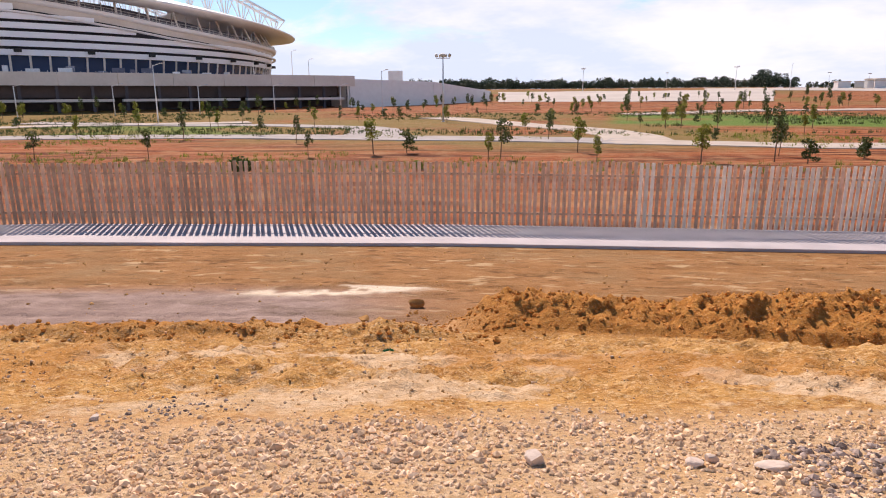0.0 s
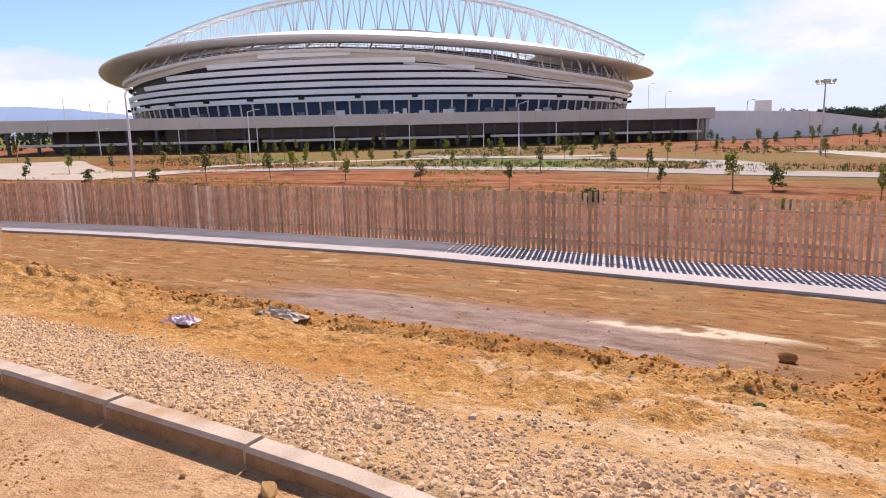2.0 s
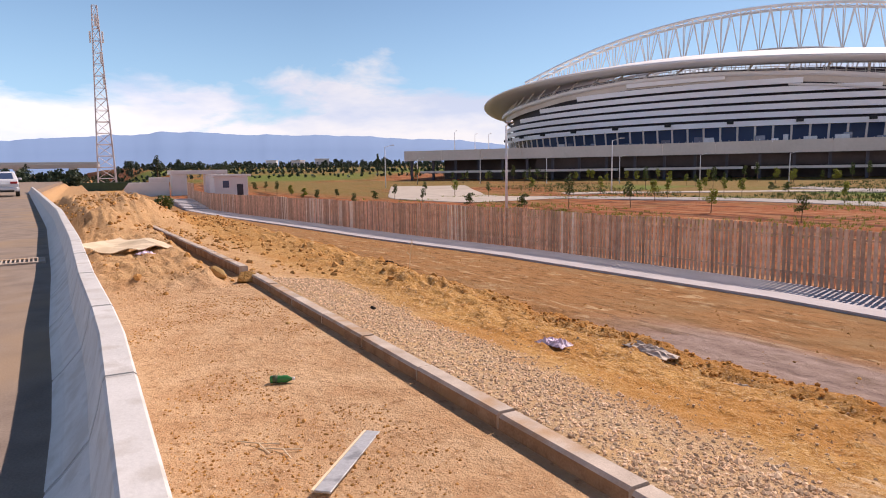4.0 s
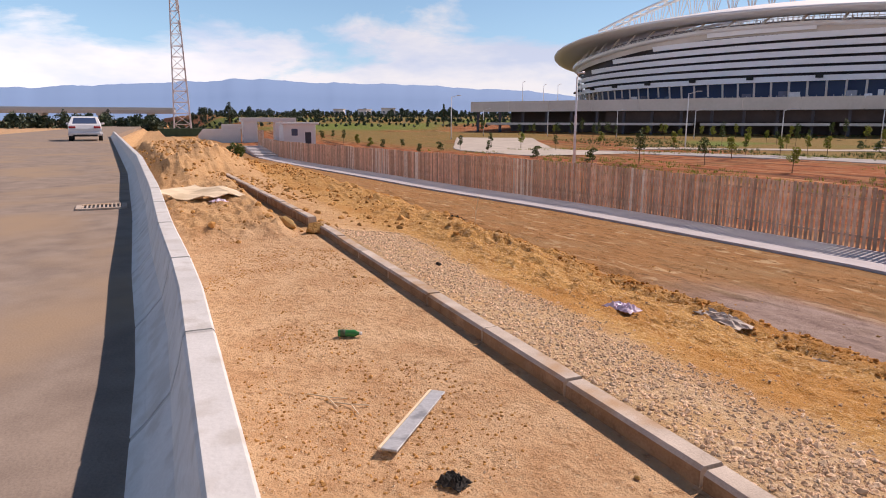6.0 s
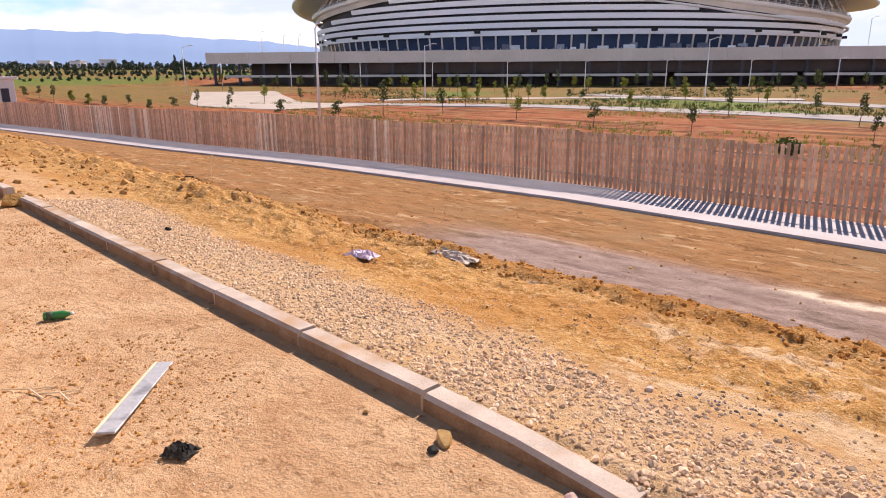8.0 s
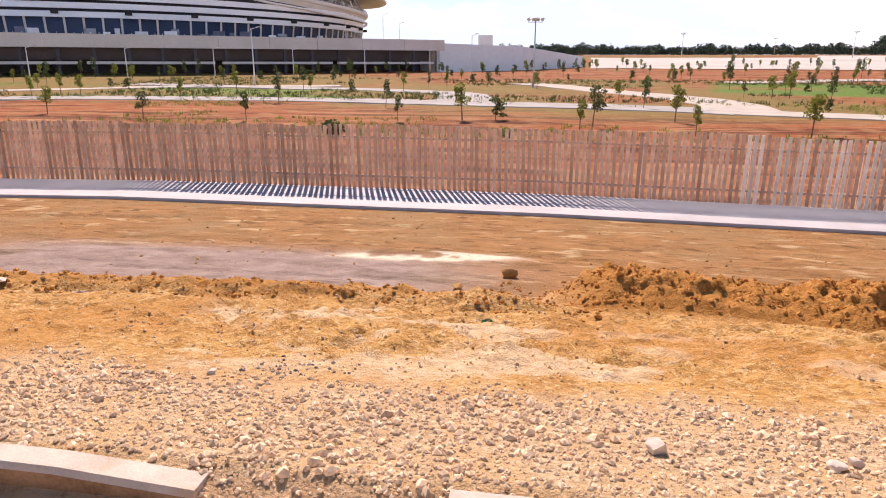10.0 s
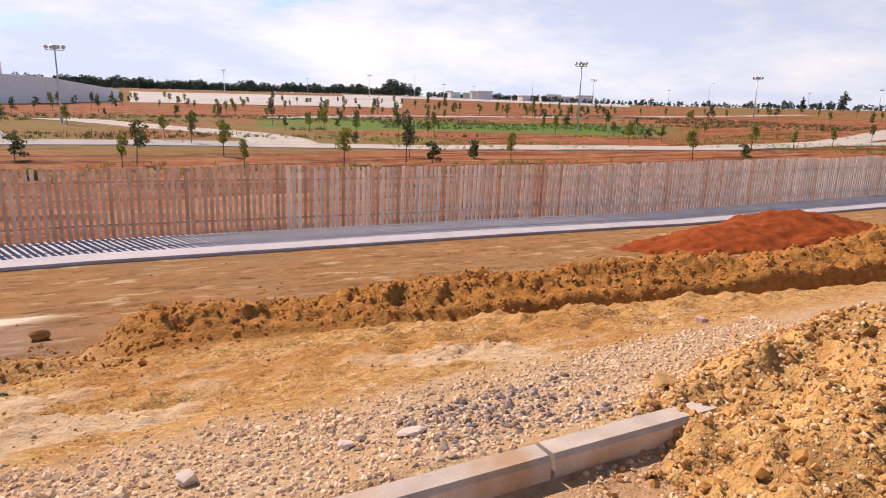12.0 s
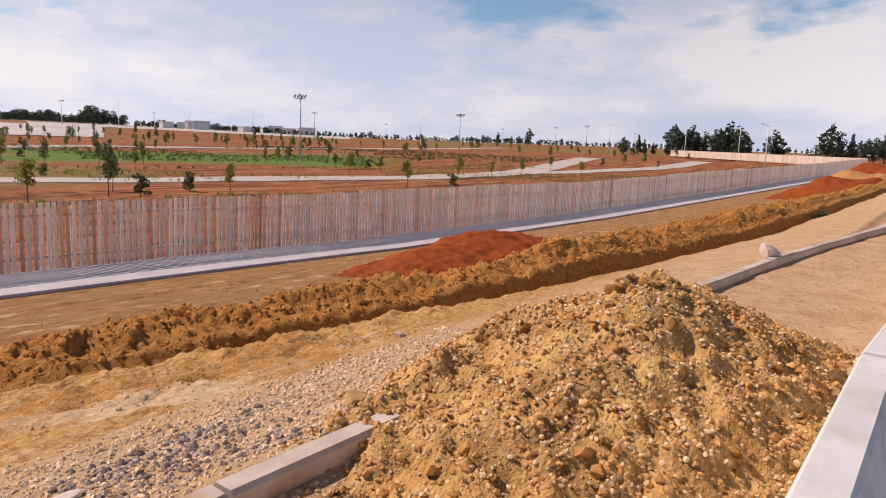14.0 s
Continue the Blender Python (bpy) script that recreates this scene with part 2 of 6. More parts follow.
M_GROUND = ground_material()
M_KERB = surface("kerb_concrete", (0.44, 0.355, 0.29), (0.64, 0.54, 0.455), 5, 0.85, 0.5, 90, stain=(0.47, 0.30, 0.175), stain_scale=2.8, vary=0.10)
# kerb side towards the road: its shade and clinging soil as one colour
M_KERB_SOIL_SHADE = surface("soil_shade_kerb", (0.18, 0.10, 0.055), (0.37, 0.24, 0.15), 6, 0.9, 0.5, 70, stain=(0.30, 0.18, 0.10), stain_scale=5.0)
M_BARRIER = surface("barrier_concrete", (0.58, 0.565, 0.545), (0.70, 0.685, 0.665), 4.0, 0.8, 0.35, 60, stain=(0.55, 0.52, 0.485), stain_scale=7.0)
M_MORTAR = surface("mortar", (0.40, 0.385, 0.37), (0.54, 0.52, 0.50), 8, 0.9, 0.4, 80)
M_PAVE = surface("pavement_concrete", (0.42, 0.39, 0.405), (0.54, 0.50, 0.515), 1.2, 0.8, 0.15, 40)
M_ROAD = surface("dusty_asphalt", (0.24, 0.185, 0.15), (0.36, 0.285, 0.23), 3.5, 0.9, 0.6, 70, stain=(0.37, 0.265, 0.18), stain_scale=0.5)
M_SLAT = surface("fence_wood", (0.57, 0.33, 0.21), (0.86, 0.55, 0.385), 5, 0.8, 0.25, 45, vary=0.18)
M_SLAT_OLD = surface("fence_wood_old", (0.40, 0.235, 0.15), (0.62, 0.395, 0.27), 5, 0.8, 0.25, 45, vary=0.2)
# pale wood; in the east its colour also holds the sun on slat sides
M_SLAT_PALE_LIT = surface("fence_wood_pale_lit", (0.70, 0.55, 0.43), (0.90, 0.76, 0.62), 5, 0.8, 0.25, 45, vary=0.18)
M_STONE = surface("gravel_stone", (0.62, 0.42, 0.265), (0.86, 0.65, 0.455), 9, 0.9, 0.3, 70, vary=0.34)
M_CLOD = surface("clay_clod", (0.46, 0.225, 0.07), (0.64, 0.36, 0.135), 7, 0.95, 0.5, 60, vary=0.22)
M_CLAY_CRUMB = surface("dry_clay_crumb", (0.52, 0.30, 0.12), (0.74, 0.49, 0.255), 7, 0.95, 0.5, 60, vary=0.25)
M_CLOD_FRESH = surface("fresh_clod", (0.45, 0.185, 0.042), (0.64, 0.315, 0.09), 7, 0.95, 0.5, 60, vary=0.22)
M_CLOD_DARK = surface("moist_clod", (0.24, 0.10, 0.024), (0.46, 0.235, 0.075), 7, 0.95, 0.5, 60, vary=0.3)
M_HEAP_STONE = surface("heap_stone", (0.58, 0.385, 0.20), (0.78, 0.56, 0.335), 9, 0.9, 0.3, 70, vary=0.25)
M_HEAP = surface("heap_soil", (0.44, 0.225, 0.068), (0.70, 0.43, 0.17), 7.5, 0.95, 1.0, 45, stain=(0.33, 0.18, 0.065), stain_scale=2.6, bump_size=0.05)
M_RED = surface("red_soil", (0.20, 0.036, 0.006), (0.36, 0.08, 0.016), 2.5, 0.95, 0.7, 30, bump_size=0.05)
M_ORANGE = surface("orange_soil", (0.42, 0.19, 0.06), (0.54, 0.27, 0.10), 2.5, 0.95, 0.7, 30, bump_size=0.05)
M_ROCK = surface("grey_rock", (0.56, 0.45, 0.37), (0.74, 0.62, 0.53), 9, 0.9, 0.6, 60)
M_YROCK = surface("yellow_rock", (0.47, 0.28, 0.10), (0.64, 0.42, 0.19), 9, 0.9, 0.6, 60)
M_PINKROCK = surface("pink_rock", (0.50, 0.34, 0.30), (0.62, 0.46, 0.42), 9, 0.9, 0.5, 60)
M_PATH = surface("path_screed", (0.44, 0.38, 0.325), (0.57, 0.50, 0.43), 0.5, 0.9, 0.1, 12)
M_PATH_GREY = surface("path_grey", (0.34, 0.31, 0.295), (0.45, 0.415, 0.395), 0.5, 0.9, 0.1, 12)
M_WHITE = surface("white_paint", (0.74, 0.74, 0.74), (0.82, 0.82, 0.82), 0.8, 0.6, 0.05, 10)
M_STEEL = surface("galvanised_steel", (0.52, 0.53, 0.55), (0.66, 0.67, 0.69), 3, 0.45, 0.05, 30, metal=0.5)
M_BARK = surface("bark", (0.16, 0.10, 0.06), (0.28, 0.19, 0.12), 8, 0.9, 0.3, 60)


def thin_leaf(name, dark, light, through_part=0.4):
    """A leaf lets part of the light shine through it."""
    m = surface(name, dark, light, 3, 0.6, 0, 20, vary=0.3)
    n, l = m.node_tree.nodes, m.node_tree.links
    b, out = n["Principled BSDF"], n["Material Output"]
    t, mix = n.new("ShaderNodeBsdfTranslucent"), n.new("ShaderNodeMixShader")
    l.new(b.inputs["Base Color"].links[0].from_socket, t.inputs[0])
    mix.inputs[0].default_value = through_part
    l.new(b.outputs[0], mix.inputs[1])
    l.new(t.outputs[0], mix.inputs[2])
    l.new(mix.outputs[0], out.inputs[0])
    return m


M_LEAF = thin_leaf("leaf", (0.03, 0.055, 0.012), (0.10, 0.135, 0.03), 0.3)
M_LEAF_Y = thin_leaf("leaf_yellow_green", (0.13, 0.165, 0.02), (0.30, 0.31, 0.05), 0.4)
M_LEAF_D = surface("leaf_dark", (0.024, 0.046, 0.026), (0.065, 0.10, 0.05), 0.3, 0.7, 0, 2, vary=0.35)
M_CONCRETE = surface("podium_concrete", (0.62, 0.56, 0.50), (0.74, 0.67, 0.61), 0.15, 0.85, 0.1, 2.0)
# near-black: the shade under the podium deck is put into the colour
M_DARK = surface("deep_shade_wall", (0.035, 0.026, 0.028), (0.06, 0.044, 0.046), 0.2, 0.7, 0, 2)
M_STRIPE = surface("white_cladding", (0.90, 0.90, 0.92), (0.95, 0.95, 0.97), 0.1, 0.45, 0, 1)
M_ROOF = surface("roof_membrane", (0.80, 0.77, 0.76), (0.87, 0.84, 0.83), 0.06, 0.55, 0, 1)
M_GLASS = glass("blue_glazing", (0.06, 0.09, 0.17))
# near-black grey: shade of recesses put into colour; hut door uses it too
M_SHADE_DARK = surface("shade_dark_grey", (0.03, 0.031, 0.046), (0.065, 0.063, 0.085), 0.1, 0.6, 0, 1)
M_SEATS = surface("blue_grey_tiers", (0.10, 0.105, 0.15), (0.19, 0.19, 0.25), 0.4, 0.7, 0, 3)
M_BLACK = plain("black_rubber", (0.02, 0.02, 0.02), 0.7)
M_CARPAINT = plain("white_car_paint", (0.78, 0.78, 0.8), 0.25)
M_TAIL = plain("red_lens", (0.45, 0.02, 0.02), 0.25)
M_CARD = surface("cardboard", (0.72, 0.58, 0.40), (0.84, 0.70, 0.52), 4, 0.9, 0.2, 30)
M_PLASTIC = surface("crumpled_plastic", (0.45, 0.36, 0.29), (0.66, 0.56, 0.48), 30, 0.7, 0.4, 90)
M_GREEN = plain("green_plastic", (0.02, 0.20, 0.05), 0.3)
M_PLANKZ = surface("zinc_strip", (0.44, 0.44, 0.45), (0.66, 0.66, 0.67), 9, 0.5, 0.2, 80, metal=0.4, stain=(0.30, 0.30, 0.31), stain_scale=9)
M_TAR = surface("black_scrap", (0.02, 0.02, 0.02), (0.06, 0.055, 0.05), 20, 0.9, 0.5, 90)
M_CHAR = surface("grey_ash", (0.20, 0.15, 0.13), (0.52, 0.42, 0.36), 12, 0.95, 0.5, 70, vary=0.5)
M_SKIP = surface("green_skip_paint", (0.015, 0.05, 0.03), (0.03, 0.08, 0.05), 2, 0.6, 0.1, 20)
# distance haze is painted in as blue with a faint glow
M_MOUNT = plain("haze_glow_mountain", (0.15, 0.24, 0.40), 1.0, 0.0, 0.52)
M_REDWHITE = surface("tower_paint", (0.50, 0.42, 0.43), (0.74, 0.72, 0.74), 0.3, 0.6, 0, 2)
M_PARK = surface("parking_white", (0.46, 0.415, 0.38), (0.60, 0.55, 0.50), 0.05, 0.9, 0, 1)


# ---- helpers for shapes ----
def mesh_from(name, verts, faces, material, smooth_faces=False):
    me = bpy.data.meshes.new(name)
    me.from_pydata([tuple(map(float, v)) for v in verts], [], faces)
    me.materials.append(material)
    if smooth_faces:
        me.polygons.foreach_set("use_smooth", [True] * len(me.polygons))
    me.update()
    return me


def mesh_arrays(name, verts, faces, material, smooth_faces=False):
    """A mesh from numpy arrays of places and of faces with one count of corners."""
    verts, faces = np.asarray(verts, np.float32), np.asarray(faces, np.int32)
    me = bpy.data.meshes.new(name)
    count, corners = faces.shape
    me.vertices.add(len(verts))
    me.vertices.foreach_set("co", verts.ravel())
    me.loops.add(count * corners)
    me.loops.foreach_set("vertex_index", faces.ravel())
    me.polygons.add(count)
    me.polygons.foreach_set("loop_start", np.arange(0, count * corners, corners, dtype=np.int32))
    me.polygons.foreach_set("use_smooth", np.full(count, smooth_faces))
    me.materials.append(material)
    me.update(calc_edges=True)
    me.validate()
    return me


def part(name, me, parent=None, label="", m=None):
    """One mesh object under a thing or a part."""
    ob = new(name, me)
    if parent is not None:
        ob.parent = parent
    if m is not None:
        ob.matrix_basis = m
    if label:
        ob["label"] = label
    return ob


def base_empty(name, m, label, category, group="", kind=""):
    ob = new(name)
    ob.empty_display_size = 0.1
    ob.matrix_basis = m
    return tagged(ob, label, category, group, kind)


def bm_mesh(name, bm, material, smooth_faces=False):
    me = bpy.data.meshes.new(name)
    bm.to_mesh(me)
    bm.free()
    me.materials.append(material)
    if smooth_faces:
        me.polygons.foreach_set("use_smooth", [True] * len(me.polygons))
    return me


def box(bm, size, at=(0, 0, 0), bevel=0.0, turn=None):
    r = bmesh.ops.create_cube(bm, size=1.0)
    m = Matrix.Translation(at) @ (turn or Matrix()) @ Matrix.Diagonal((*size, 1))
    bmesh.ops.transform(bm, matrix=m, verts=r["verts"])
    if bevel:
        edges = list({e for v in r["verts"] for e in v.link_edges})
        bmesh.ops.bevel(bm, geom=edges, offset=bevel, segments=1, affect="EDGES")


def box_mesh(name, size, material, at=(0, 0, 0), bevel=0.0):
    bm = bmesh.new()
    box(bm, size, at, bevel)
    return bm_mesh(name, bm, material)


def rod(bm, a, b, r1, r2=None, sides=8):
    a, b = Vector(a), Vector(b)
    way = b - a
    m = Matrix.Translation((a + b) / 2) @ way.to_track_quat("Z", "Y").to_matrix().to_4x4()
    bmesh.ops.create_cone(bm, cap_ends=True, segments=sides, radius1=r1, radius2=r1 if r2 is None else r2, depth=way.length, matrix=m)


def rods_mesh(name, pairs, radius, material, sides=6):
    """Many thin rods in one mesh, from numpy."""
    vs, fs = [], []
    for a, b in pairs:
        a, b = np.array(a, float), np.array(b, float)
        w = (b - a) / np.linalg.norm(b - a)
        u = np.cross(w, (0, 0, 1) if abs(w[2]) < 0.9 else (1, 0, 0))
        u /= np.linalg.norm(u)
        v = np.cross(w, u)
        k = len(vs)
        for end in (a, b):
            for i in range(sides):
                c = 2 * math.pi * i / sides
                vs.append(end + radius * (math.cos(c) * u + math.sin(c) * v))
        for i in range(sides):
            j = (i + 1) % sides
            fs.append((k + i, k + j, k + sides + j, k + sides + i))
    return mesh_arrays(name, vs, fs, material)


def lattice(ix, iy, seed):
    h = (ix.astype(np.int64) * 374761393 + iy.astype(np.int64) * 668265263 + seed * 1442695041) & 0x7FFFFFFF
    h = ((h ^ (h >> 13)) * 1274126177) & 0x7FFFFFFF
    h = h ^ (h >> 16)
    return (h & 0xFFFF) / 65535.0


def value_noise(x, y, seed=0):
    ix, iy = np.floor(x), np.floor(y)
    u, v = x - ix, y - iy
    u, v = u * u * u * (u * (6 * u - 15) + 10), v * v * v * (v * (6 * v - 15) + 10)
    a, b = lattice(ix, iy, seed), lattice(ix + 1, iy, seed)
    c, d = lattice(ix, iy + 1, seed), lattice(ix + 1, iy + 1, seed)
    return (a * (1 - u) + b * u) * (1 - v) + (c * (1 - u) + d * u) * v


def fbm(x, y, scale, octaves=4, seed=0, gain=0.5):
    """Noise from -1 to 1; scale: features per metre."""
    total, amp, norm = 0, 1.0, 0.0
    for i in range(octaves):
        c, s = math.cos(0.6 * i + 0.3), math.sin(0.6 * i + 0.3)
        xx, yy = (x * c - y * s) * scale * 2 ** i, (x * s + y * c) * scale * 2 ** i
        total = total + amp * (2 * value_noise(xx, yy, seed + i * 17) - 1)
        norm += amp
        amp *= gain
    return total / norm


def billow(x, y, scale, octaves=4, seed=0, gain=0.55):
    """Lumpy noise from 0 to 1, like clods."""
    total, amp, norm = 0, 1.0, 0.0
    for i in range(octaves):
        c, s = math.cos(0.7 * i + 0.2), math.sin(0.7 * i + 0.2)
        xx, yy = (x * c - y * s) * scale * 2 ** i, (x * s + y * c) * scale * 2 ** i
        total = total + amp * (1 - np.abs(2 * value_noise(xx, yy, seed + i * 13) - 1) ** 0.8)
        norm += amp
        amp *= gain
    return total / norm


# ---- the lie of the land ----
FX = [-400, -95, -67, -55, -40, -30, -21, -10, 15, 26, 40, 57, 90, 132, 400]
FY = [13, 12, 10.8, 11.5, 13, 14, 15.3, 16, 16, 15.5, 14.9, 14.2, 13, 12.4, 12]
ZX = [-400, -95, -65, -40, -10, 0, 10, 16, 31, 57, 90, 132, 200, 400]
ZB = [-1.6, -1.9, -1.8, -1.6, -1.45, -1.5, -1.7, -1.85, -1.8, -1.4, -0.9, -0.2, 0.2, 0.4]
def fence_y(x): return np.interp(x, FX, FY)
def pave_z(x): return np.interp(x, ZX, ZB)
def ease(a, b, v):
    t = np.clip((v - a) / (b - a), 0, 1)
    return t * t * (3 - 2 * t)
def field_z(x, y):
    r = np.hypot(x, y)
    az = np.degrees(np.arctan2(x, y))
    w = 1 - 0.8 * ease(18, 50, az)
    flat = -2 + 1.3 * ease(90, 160, r)
    far = np.interp(r, [160, 280, 500, 900, 3000], [0, 3.6, 7, 9, 14])
    return flat + w * far + (1 - w) * ease(150, 400, r) * 2.3
def base_z(x, y):
    fy, zp = fence_y(x), pave_z(x)
    yk = y + (1.96 - kerb_y(np.clip(x, -19, 14))) * ease(0.0, 1.2, y) * (1 - ease(2.4, 4.5, y))
    near = np.interp(yk, [-12, -0.6, 0.0, 1.4, 1.8, 1.92, 2.04, 2.08, 3.3, 4.86, 6.0, 7.0], [0.05, 0.05, 0.07, 0.10, 0.105, 0.11, 0.16, 0.175, -0.02, -0.354, -0.62, -0.95])
    u = np.clip((y - 7.0) / np.maximum(fy - 9.4, 0.5), 0, 1)
    z = np.where(y > 7, -0.95 + (zp - 0.055 + 0.95) * u, near)
    v = ease(0, 14, y - fy)
    z = z + (field_z(x, y) - z) * v
    w = ease(-12, -40, y)
    return z * (1 - w) + w * (0.05 + 0.4 * ease(100, 900, np.hypot(x, y)) * 5)


TRENCH_X = [-60, -22, -13, -6.6, -4, -1.3, 0, 2.2, 4, 4.9, 6.8, 8.8, 15, 30, 60]
TRENCH_Y = [5.0, 5.1, 5.0, 5.35, 5.55, 5.85, 5.6, 5.3, 4.7, 4.3, 3.7, 3.3, 2.8, 2.5, 2.5]


def trench_y(x):
    return np.interp(x, TRENCH_X, TRENCH_Y)


def kerb_y(x):
    return np.interp(x, [-60, -19, -9.3, -2, 2.6, 6.6, 10.4, 16, 40], [0.6, 1.50, 1.93, 1.96, 1.90, 1.82, 1.56, 0.87, -0.5])


def barrier_y(x):
    return np.interp(x, [-60, -53, -30, -17.3, -9.4, -6, -4, 3, 20], [-3.5, -3.0, -1.45, -0.6, -0.25, -0.15, -0.06, -0.06, -0.9])


def land(x, y):
    """Height of the bare ground with its berm, trench and lumps."""
    x, y = np.asarray(x, float), np.asarray(y, float)
    z = base_z(x, y)
    s = y - trench_y(x) - 0.12 * fbm(x, y * 0, 0.9, 3, 3)
    strip = ease(2.0, 2.3, y) * (1 - ease(14, 15, y + (16 - fence_y(x))))
    west = 1 - ease(-0.6, 0.6, x)
    # the cut: a low lip in the west, a bank of spoil beyond a trench in the east
    lip = ease(-0.5, -0.05, s) * (1 - ease(0.0, 0.08, s))
    drop = ease(0.0, 0.1, s) * (1 - ease(0.25, 1.0, s))
    z = z + west * strip * (0.11 * lip * (0.3 + 1.2 * billow(x, y, 1.9, 4, 90)) - 0.15 * drop) * ease(-24, -12, x)
    grow = ease(0.0, 3.5, x)
    high = (0.30 + 0.09 * grow) * (0.72 + 0.55 * fbm(x, y, 0.55, 3, 21))
    steep = ease(0.12, 0.30, s) * 0.45 + ease(0.25, 0.8, s) * 0.55
    bank = steep * grow + (1 - grow) * ease(-0.1, 0.95, s)
    bank = bank * (1 - ease(0.95, 1.9 + 0.5 * grow, s))
    east = ease(-0.3, 0.5, x)
    lumps = 0.3 * (billow(x, y, 13, 2, 19) - 0.5) + 0.75 * (billow(x, y, 2.4, 4, 5) - 0.5) + 0.45 * (billow(x, y, 6.5, 2, 7) - 0.5)
    z = z + east * strip * (bank * (high + 0.2 * np.exp(-((x - 0.7) / 0.8) ** 2) + 0.26 * lumps) - 0.16 * ease(2.5, 4.5, x) * ease(-0.15, 0.0, s) * (1 - ease(0.1, 0.25, s)))
    # rough dug soil between the gravel and the cut, and in the west beside the barrier
    dug = ease(3.1, 3.8, y) * (1 - ease(-0.1, 0.2, s)) * strip
    z = z + dug * (0.07 * (billow(x, y, 1.5, 3, 9) - 0.5) + 0.05 * fbm(x, y, 0.7, 3, 2) + (0.02 + 0.06 * ease(-0.3, 0.3, fbm(x, y, 0.9, 2, 11))) * (billow(x, y, 4.5, 3, 10) - 0.5) + 0.075 * (billow(x, y, 3.1, 4, 113) - 0.5) * (0.4 + 1.2 * ease(-0.25, 0.35, fbm(x, y, 0.8, 3, 114))) + 0.034 * fbm(x, y, 9, 3, 13) + 0.03 * (billow(x, y, 7.5, 2, 118) - 0.5))
    mound = (1 - ease(-10.2, -9.0, x + 0.35 * fbm(x, y, 1.3, 2, 31))) * ease(-60, -45, x) * ease(0.0, 0.5, y - barrier_y(x)) * (1 - ease(1.3, 1.6, y - 2.2 * ease(-21, -26, x)))
    z = z + mound * (0.01 + 0.07 * billow(x, y, 0.8, 3, 14) + 0.18 * billow(x, y, 2.3, 4, 15) + 0.06 * fbm(x, y, 9, 2, 18) + 0.03 * np.exp(-((x + 25) / 7) ** 2 - ((y - 1.2) / 1.3) ** 2) * (1 + 0.5 * fbm(x, y, 0.8, 3, 77)))
    crest = ease(0.15, 0.9, y - barrier_y(x)) * (ease(-15.0, -19.5, x) * (1 - ease(0.3, 1.35, y)) * (1 - ease(-19, -22, x)) + ease(-19, -22, x) * (1 - ease(0.9, 3.2, y + 0.03 * (x + 22)))) * (1 - ease(-33, -44, x))
    z = z + crest * (0.50 + 0.32 * fbm(x, y, 0.35, 3, 161) + 0.30 * (billow(x, y, 1.1, 4, 162) - 0.4) + 0.18 * (billow(x, y, 3.2, 4, 163) - 0.5))
    ridge = np.exp(-((y - 4.2 + 0.02 * x) / 0.7) ** 2) * (1 - ease(-9, -6.5, x)) * ease(-40, -28, x)
    z = z + ridge * (0.02 + 0.16 * billow(x, y, 1.2, 3, 41) + 0.16 * billow(x, y, 3.5, 3, 42))
    gravel = ease(1.95, 2.1, y) * (1 - ease(2.9, 3.3, y))
    z = z + gravel * 0.02 * fbm(x, y, 2.0, 3, 8)
    tracks = ease(0.6, 1.6, s) * (1 - ease(13.2, 13.6, y + (16 - fence_y(x)))) * strip
    z = z + tracks * (0.04 * fbm(x * 0.3, y, 1.1, 4, 6) + 0.02 * fbm(x * 0.5, y, 4, 3, 66) - 0.03 * np.clip(1 - np.abs(np.mod(y + 0.35 * np.sin(0.4 * x) + 0.1 * fbm(x, y, 0.8, 2, 67), 2.1) - 1.0) / 0.16, 0, 1))
    z = z - 0.6 * (1 - ease(-44, -26, x)) * ease(0.3, 1.3, y - barrier_y(x)) * (1 - ease(6, 9, y))
    inner = ease(0.1, 0.4, y - barrier_y(x)) * (1 - ease(1.7, 1.8, y))
    z = z + inner * (0.016 * fbm(x, y, 1.4, 4, 12) + 0.02 * (billow(x, y, 5, 3, 122) - 0.5) * ease(-0.1, 0.35, fbm(x, y, 1.3, 3, 123)))
    beyond = ease(2, 6, y - fence_y(x))
    furrow = beyond * (1 - ease(22, 28, y - fence_y(x)))
    z = z + beyond * 0.12 * fbm(x, y, 0.12, 3, 16) + furrow * 0.22 * fbm(x * 0.1, y, 0.4, 3, 26)
    return z


def stretch_axis(dense, lo, hi, growth=1.09):
    """Grid lines: the dense stretch, then ever wider steps out to lo and hi."""
    out = list(dense)
    step = dense[-1] - dense[-2]
    while out[-1] < hi:
        step *= growth
        out.append(out[-1] + step)
    left, step = [dense[0]], dense[1] - dense[0]
    while left[-1] > lo:
        step *= growth
        left.append(left[-1] - step)
    return np.array(left[:0:-1] + out)


